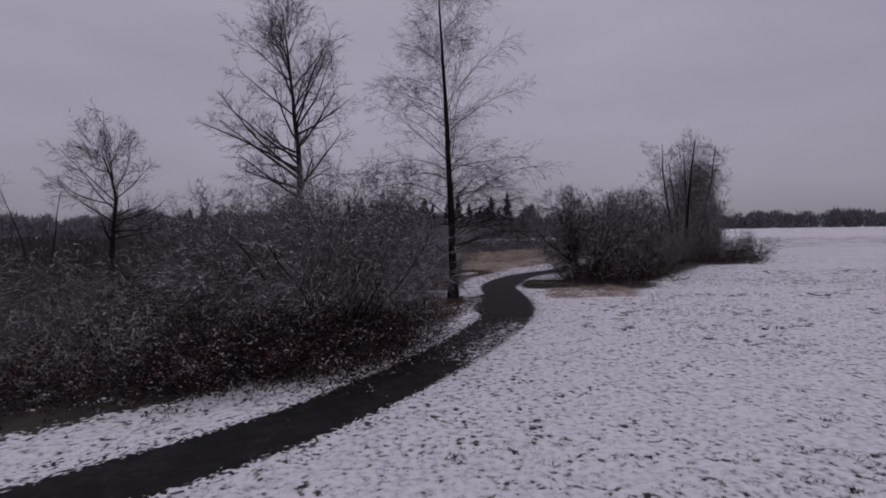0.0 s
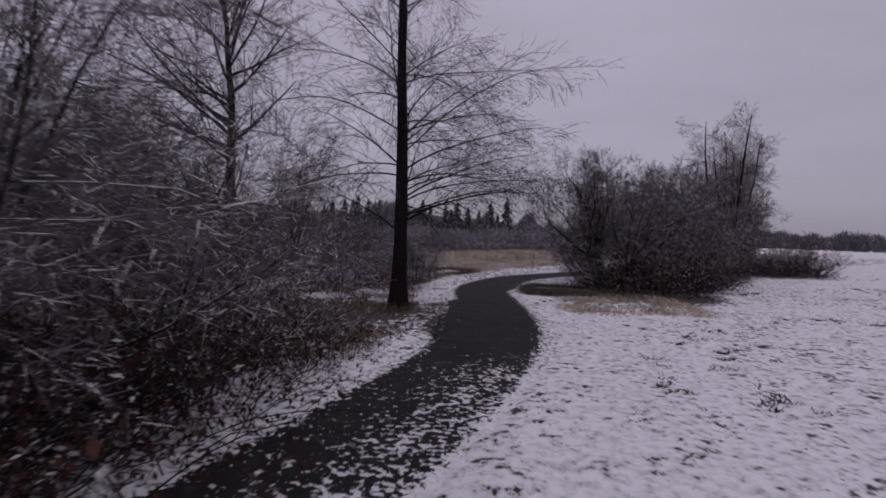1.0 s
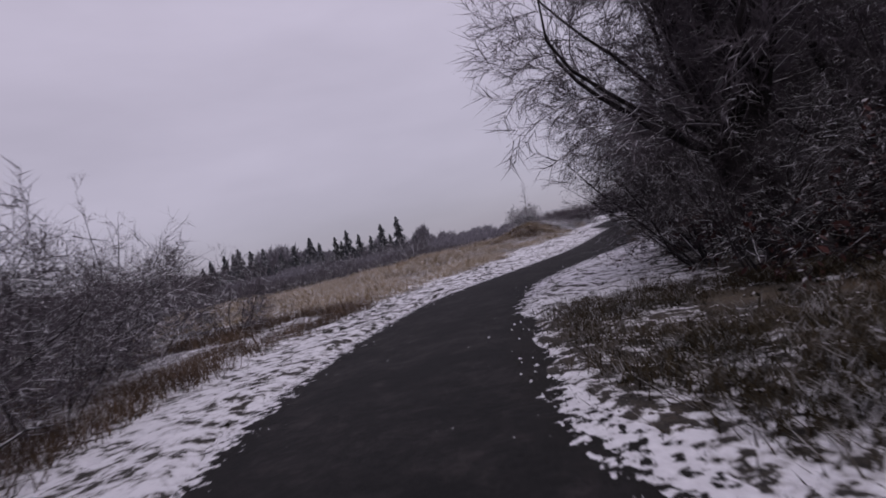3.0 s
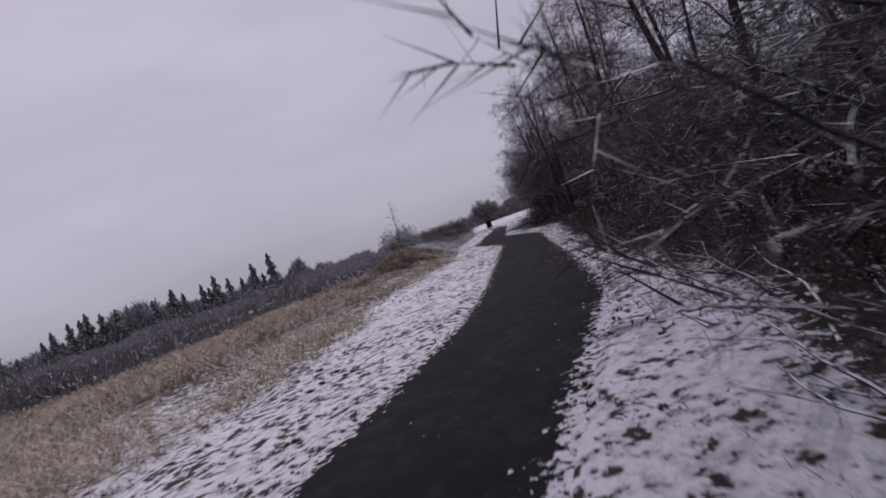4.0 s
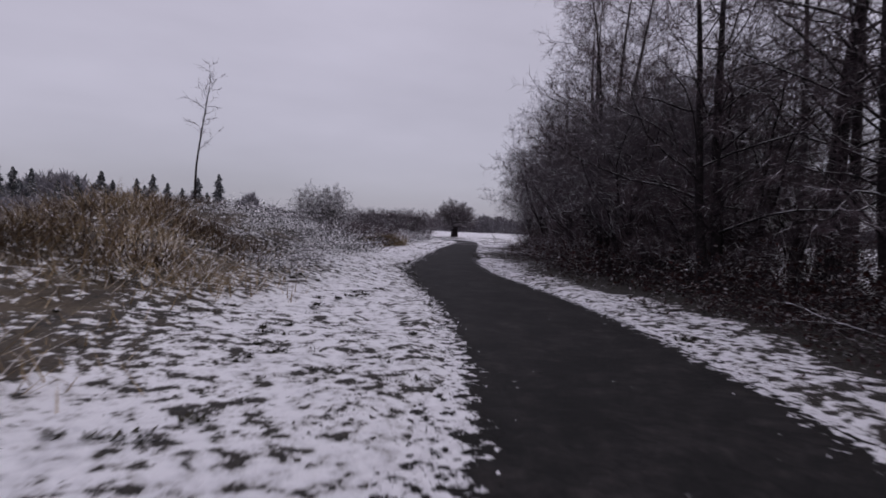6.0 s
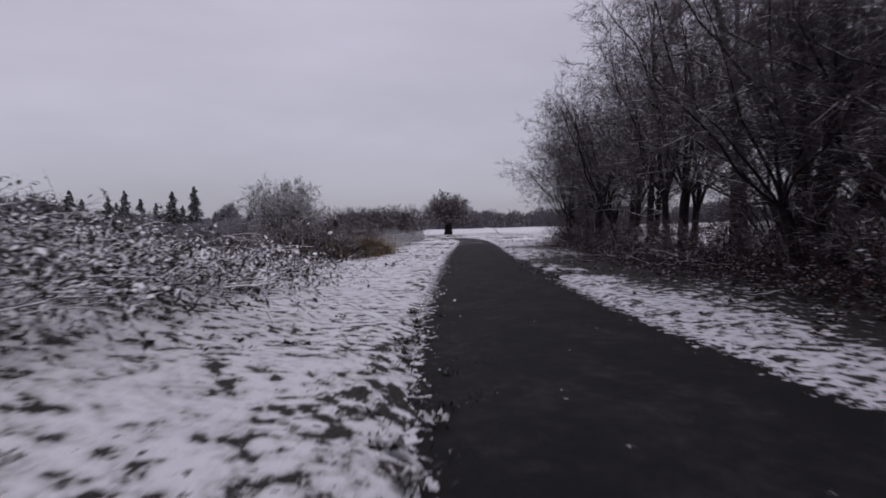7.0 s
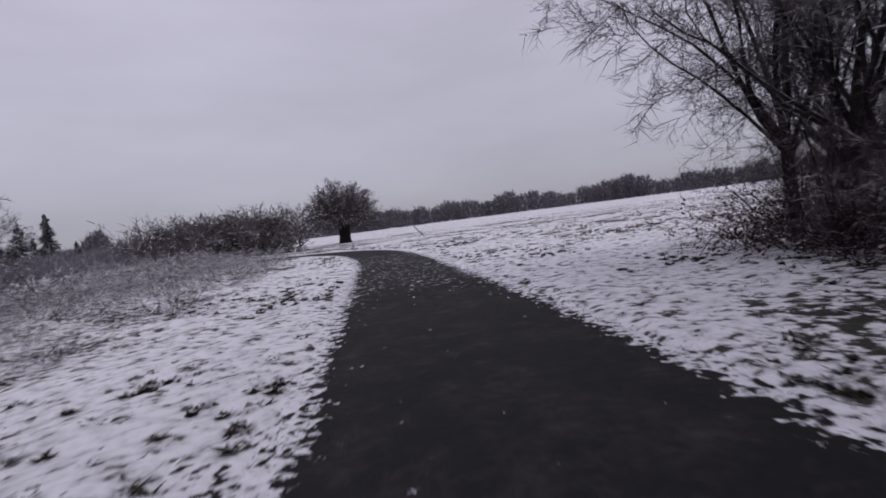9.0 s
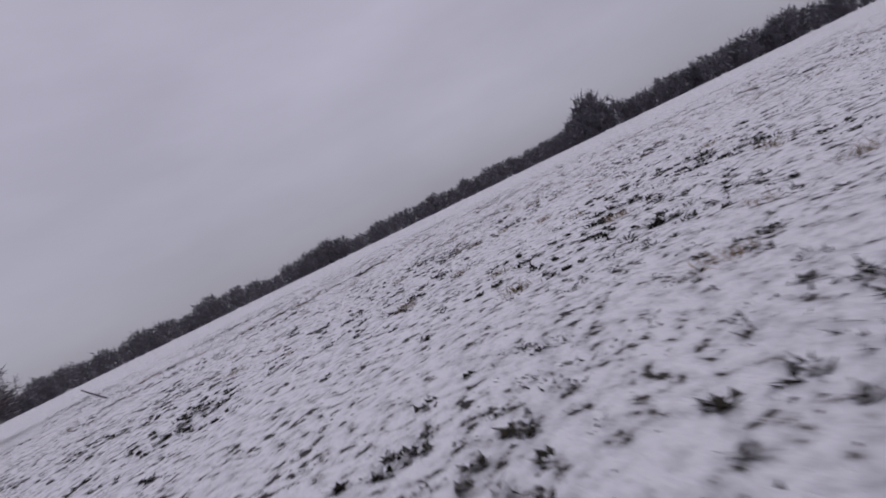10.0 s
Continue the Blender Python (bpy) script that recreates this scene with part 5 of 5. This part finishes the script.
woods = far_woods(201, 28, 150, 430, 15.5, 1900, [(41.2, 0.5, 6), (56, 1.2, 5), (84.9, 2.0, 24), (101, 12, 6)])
tagged(new("far_woods", mesh_from("far_woods", *woods, M_FAR_HAZE)), "low woods at the far edge of the snowy meadow, greyed for haze", "woods", kind="stuff")
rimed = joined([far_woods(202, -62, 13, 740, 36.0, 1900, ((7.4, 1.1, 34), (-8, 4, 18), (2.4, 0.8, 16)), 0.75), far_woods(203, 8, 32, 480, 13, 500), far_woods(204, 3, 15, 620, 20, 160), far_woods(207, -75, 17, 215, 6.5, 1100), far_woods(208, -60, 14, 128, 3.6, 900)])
tagged(new("hazy_rimed_woods", mesh_from("hazy_rimed_woods", *rimed, M_RIME_HAZE)), "rimed woods and brush beyond the marsh, paled for haze", "woods", kind="stuff")

def brush_field(seed, x, y, height):
    """Low crowded brush at the given places."""
    r, count = np.random.default_rng(seed), len(x)
    h = height * (0.5 + 0.8 * value_noise(x, y, 9.0, seed)) * (0.7 + np.maximum(y - 100, 0) / 180)
    each = 17
    own = np.repeat(np.arange(count), each)
    s = np.c_[x[own], y[own], h[own] * r.uniform(0, 0.6, len(own))] + np.c_[r.normal(0, 0.9, (len(own), 2)), 0 * own]
    way = np.c_[r.normal(0, 0.6, (len(own), 2)), np.ones(len(own))]
    return blades(r, s, way, h[own] * r.uniform(0.25, 0.55, len(own)), 0.05 + 0.0006 * np.maximum(y[own] - 60, 0))


r = np.random.default_rng(205)
my = 94 + 254 * r.random(8000) ** 2.0
mx = -70 - 0.75 * (my - 94) + (92 + (my - 94) * 1.42) * r.random(8000)
md, _ = off_path(mx, my)
mx, my = mx[(np.abs(md) > 13) & (md < 0)], my[(np.abs(md) > 13) & (md < 0)]
wx, wy = r.uniform(-110, -12, 6500), r.uniform(46, 122, 6500)
tagged(new("wet_brush", mesh_from("wet_brush", *brush_field(206, wx, wy, 7.5), M_TWIG)), "crowded bare brush in the wet ground behind the thicket", "brush", kind="stuff")
tagged(new("marsh_brush", mesh_from("marsh_brush", *brush_field(205, mx, my, 2.2), M_MID)), "low grey frosted brush over the marsh", "brush", kind="stuff")

# ---- grass ----
def scatter(r, n, box, test):
    x, y = r.uniform(box[0], box[2], n), r.uniform(box[1], box[3], n)
    d, who = off_path(x, y)
    keep = test(x, y, d, LINE[who, 1])
    return x[keep], y[keep]


r = np.random.default_rng(300)
lefty = lambda x, y, d, ny: -d - np.interp(ny, LEFT_Y, LEFT_D)
gx1, gy1 = scatter(r, 40000, (-46, 54, 33, 112), lambda x, y, d, ny: (lefty(x, y, d, ny) > -0.5 + 0.8 * r.random(len(x))) & (lefty(x, y, d, ny) < 52) & (ny > 54) & ((ny < 90 + 5 * r.random(len(x))) | (terrain(x, y) > 0.55) & (ny < 103)) & ((ny < 90) | (lefty(x, y, d, ny) > 3.2)) & (value_noise(x, y, 2.6, 31) + 0.3 * r.random(len(x)) > 0.44) & ~((terrain(x, y) > 0.7) & (x > 25.2)))
tagged(new("straw_grass", mesh_from("straw_grass", *grass_blades(r, gx1, gy1, 11, 0.35 + 0.85 * value_noise(gx1, gy1, 2.2, 32), 0.32, 0.024, 1.3, True), M_STRAW)), "tall dry straw-coloured grass dusted with snow", "grass", kind="stuff")
gx7, gy7 = scatter(r, 5000, (18, 84, 34, 106), lambda x, y, d, ny: (lefty(x, y, d, ny) > np.where(ny < 90, 0.3, 3.0)) & (terrain(x, y) > 0.5) & (value_noise(x, y, 1.8, 45) > 0.4))
tagged(new("mound_grass", mesh_from("mound_grass", *grass_blades(r, gx7, gy7, 12, 0.3 + 0.5 * value_noise(gx7, gy7, 1.5, 46), 0.2, 0.024, 0.9, True), M_BROWN)), "reddish-brown dead grass and weeds on the mound", "grass", kind="stuff")
gx5, gy5 = scatter(r, 9000, (-9, 25, 5, 58), lambda x, y, d, ny: (lefty(x, y, d, ny) > -0.6) & (lefty(x, y, d, ny) < 6) & (value_noise(x, y, 1.4, 37) > 0.4))
tagged(new("brown_grass", mesh_from("brown_grass", *grass_blades(r, gx5, gy5, 14, 0.25 + 0.4 * value_noise(gx5, gy5, 2.0, 38), 0.16, 0.02, 0.8, True), M_BROWN)), "matted brown grass at the thicket's foot", "grass", kind="stuff")
clump = r.integers(0, 5, 420)
gx2, gy2 = np.array([40.1, 40.9, 39.3, 41.4, 42.0])[clump] + r.normal(0, 0.6, 420), np.array([117.4, 118.6, 117.8, 119.8, 121.2])[clump] + r.normal(0, 0.6, 420)
tagged(new("golden_grass", mesh_from("golden_grass", *grass_blades(r, gx2, gy2, 34, 0.5 + 1.1 * value_noise(gx2, gy2, 1.2, 44), 0.2, 0.017, 1.15), M_GOLD)), "clump of tall golden dry grass", "grass", kind="stuff")
gx3, gy3 = scatter(r, 6000, (-4, 26, 30, 70), lambda x, y, d, ny: (((lefty(x, y, d, ny) > -0.9) & (lefty(x, y, d, ny) < 4)) | ((d > np.interp(ny, RIGHT_Y, RIGHT_D) - 1.6) & (d < np.interp(ny, RIGHT_Y, RIGHT_D) + 1.5) & (ny > 38))) & (value_noise(x, y, 1.6, 34) > 0.45))
tagged(new("verge_grass", mesh_from("verge_grass", *grass_blades(r, gx3, gy3, 14, 0.3, 0.15, 0.016, 0.9, True), M_BROWN)), "matted dry verge grass poking through snow", "grass", kind="stuff")
gx6, gy6 = scatter(r, 15000, (4, 38, 14, 52), lambda x, y, d, ny: (d > 2.0) & (d < 8) & (ny > 41.4) & (ny < 48) & (value_noise(x, y, 1.2, 39) > 0.25))
tagged(new("willow_grass", mesh_from("willow_grass", *grass_blades(r, gx6, gy6, 12, 0.26, 0.15, 0.02, 1.1, True), M_OLIVE)), "flattened olive-brown grass under the willow", "grass", kind="stuff")
gx8, gy8 = scatter(r, 7000, (5, 30, 18, 50), lambda x, y, d, ny: (d > 2.6 + 1.2 * r.random(len(x))) & (d < 9) & (ny > 34.5) & (ny < 41.5) & (value_noise(x, y, 1.5, 47) > 0.42))
tagged(new("bank_grass", mesh_from("bank_grass", *grass_blades(r, gx8, gy8, 12, 0.3, 0.2, 0.024, 1.0, True), M_STRAW)), "short dry tan grass in front of the willow", "grass", kind="stuff")
gx4, gy4 = scatter(r, 60000, (-14, 4, 76, 150), lambda x, y, d, ny: (np.abs(d) > 1.35) & (np.abs(d) < 16) & (value_noise(x, y, 0.5, 35) * value_noise(x, y, 2.3, 36) > 0.33))
tagged(new("meadow_tufts", mesh_from("meadow_tufts", *grass_blades(r, gx4, gy4, 8, 0.09, 0.06, 0.014, 1.4, True), M_TUFT)), "short dark grass tufts poking through thin snow", "grass", kind="stuff")

ring = lambda x, y, d, ny: (d > 4) & (value_noise(x, y, 0.6, 61) * value_noise(x, y, 3.1, 62) > 0.33)
gx9, gy9 = (np.concatenate(v) for v in zip(scatter(r, 18000, (48, 100, 125, 185), ring), scatter(r, 9000, (0, 4, 44, 52), ring)))
tagged(new("meadow_clods", mesh_from("meadow_clods", *grass_blades(r, gx9, gy9, 22, 0.13, 0.08 * (0.5 + value_noise(np.repeat(gx9, 22), np.repeat(gy9, 22), 0.7, 63)), 0.055, 1.3, True, 0.02), M_TUFT)), "dark grass clods poking through the meadow's snow", "grass", kind="stuff")


clods = lambda x, y, d, ny: (np.abs(d) > 1.75) & (value_noise(x, y, 2.4, 64) + 0.5 * value_noise(x, y, 9.0, 65) > 0.55 * r.random(len(x)) + 0.36) & (r.random(len(x)) < 1 / (0.9 + (d / 17) ** 2))
verges = lambda x, y, d, ny: clods(x, y, d, ny) & (np.abs(d) < 6.5)
gx10, gy10 = (np.concatenate(v) for v in zip(scatter(r, 52000, (48, 96, 140, 185), clods), scatter(r, 7000, (18, 82, 52, 136), verges), scatter(r, 2500, (2, 36, 28, 76), verges)))
near = np.repeat(0.018 + 0.05 * r.random(len(gx10)) ** 2.2, 18)
tagged(new("small_clods", mesh_from("small_clods", *grass_blades(r, gx10, gy10, 18, 0.075, near, 0.075, 1.3, True, 0.045), M_CLOD)), "small dark tufts and clods dotted over the snowy meadow", "grass", kind="stuff")
gx11, gy11 = scatter(r, 320, (56, 116, 110, 160), lambda x, y, d, ny: d > 6)
tagged(new("olive_tufts", mesh_from("olive_tufts", *grass_blades(r, gx11, gy11, 60, 0.2, 0.13, 0.02, 1.2, True, 0.03), M_GOLD)), "tufts of faded yellowish grass in the snowy meadow", "grass", kind="stuff")

# ---- snow lumps lying on the asphalt ----
def snow_lumps(r, x, y, size):
    a = np.arange(6) * np.pi / 3
    n = len(x)
    ring = np.stack([np.cos(a)[None] * size[:, None] * r.uniform(0.3, 1.4, (n, 6)), np.sin(a)[None] * size[:, None] * r.uniform(0.4, 0.9, (n, 6))], -1)
    t = r.uniform(0, np.pi, n)
    rx = ring[..., 0] * np.cos(t)[:, None] - ring[..., 1] * np.sin(t)[:, None]
    ry = ring[..., 0] * np.sin(t)[:, None] + ring[..., 1] * np.cos(t)[:, None]
    rim = np.stack([x[:, None] + rx, y[:, None] + ry, np.full((n, 6), 0.012)], -1)
    top = np.c_[x, y, 0.03 + size * 0.3][:, None]
    v = np.concatenate([rim, top], 1).reshape(-1, 3)
    k = np.arange(n)[:, None] * 7
    return v, np.concatenate([k + [j, (j + 1) % 6, 6] for j in range(6)])


at = r.integers(0, len(LINE) - 1, 30000)
side = r.uniform(-1.5, 1.5, 30000)
lx, ly = LINE[at, 0] + _way[at, 1] * side + r.uniform(-0.25, 0.25, 30000), LINE[at, 1] - _way[at, 0] * side + r.uniform(-0.25, 0.25, 30000)
chance = 0.0015 + 0.05 * smooth(1.0, 1.4, np.abs(side)) * value_noise(lx, ly, 1.5, 43) ** 2
chance = chance + 0.5 * smooth(17, 20, ly) * smooth(29.5, 25, ly) * value_noise(lx, ly, 0.9, 41) ** 1.5 + 0.18 * smooth(125, 130, ly) * smooth(143, 137, ly) * value_noise(lx, ly, 0.9, 42) ** 1.5
keep = (r.random(30000) < chance) & (ly > 6) & (ly < 150)
lx, ly = lx[keep], ly[keep]
tagged(new("snow_lumps", mesh_from("snow_lumps", *snow_lumps(r, lx, ly, 0.012 + 0.045 * r.random(len(lx)) ** 2.5), M_SNOW)), "small lumps of snow scattered over the asphalt", "snow", kind="stuff")
at = r.integers(0, len(LINE) - 1, 9000)
side = r.choice([-1.0, 1.0], 9000) * 1.0
side = side * (edge_of(side, LINE[at, 1]) + r.normal(0.16, 0.14, 9000))
ex, ey = LINE[at, 0] + _way[at, 1] * side + r.uniform(-0.25, 0.25, 9000), LINE[at, 1] - _way[at, 0] * side + r.uniform(-0.25, 0.25, 9000)
keep = (ey > 6) & (ey < 146)
ex, ey = ex[keep], ey[keep]
half = len(ex) // 3
tagged(new("edge_snow", mesh_from("edge_snow", *snow_lumps(r, ex[:half], ey[:half], 0.012 + 0.03 * r.random(half) ** 1.5), M_SNOW)), "crumbled snow along the asphalt's edges", "snow", kind="stuff")
tagged(new("edge_tufts", mesh_from("edge_tufts", *grass_blades(r, ex[half:], ey[half:], 9, 0.10, 0.07, 0.016, 1.3, True), M_TUFT)), "dark grass tufts along the asphalt's edges", "grass", kind="stuff")


# ---- fallen leaves on the bare ground under the trees and at the cottonwood ----
def leaf_quads(r, x, y, size):
    n = len(x)
    t, tip = r.uniform(0, 2 * np.pi, n), r.normal(0, 0.35, (n, 4))
    c, s = np.cos(t) * size, np.sin(t) * size
    z = 0.055 + terrain(x, y) + 0.02 * r.random(n)
    v = np.stack([np.c_[x + c, y + s, z + tip[:, 0] * size], np.c_[x - s * 0.55, y + c * 0.55, z + tip[:, 1] * size], np.c_[x - c, y - s, z + tip[:, 2] * size], np.c_[x + s * 0.55, y - c * 0.55, z + tip[:, 3] * size]], 1).reshape(-1, 3)
    k = np.arange(n)[:, None] * 4
    return v, np.concatenate([k + [0, 1, 2], k + [0, 2, 3]])


lx1, ly1 = scatter(r, 80000, (-6, 26, 60, 126), lambda x, y, d, ny: ((d > np.interp(ny, RIGHT_Y, RIGHT_D) - 0.7) & (d < 9) & (ny > 58) & (ny < 122) | (d < -1.2) & (d > -5) & (ny > 28) & (ny < 38)) & (value_noise(x, y, 0.9, 51) > 0.25 + 0.3 * r.random(len(x))))
tagged(new("leaf_litter", mesh_from("leaf_litter", *leaf_quads(r, lx1, ly1, 0.025 + 0.035 * r.random(len(lx1))), M_LITTER)), "dead brown leaves lying on the bare ground", "leaves", kind="stuff")
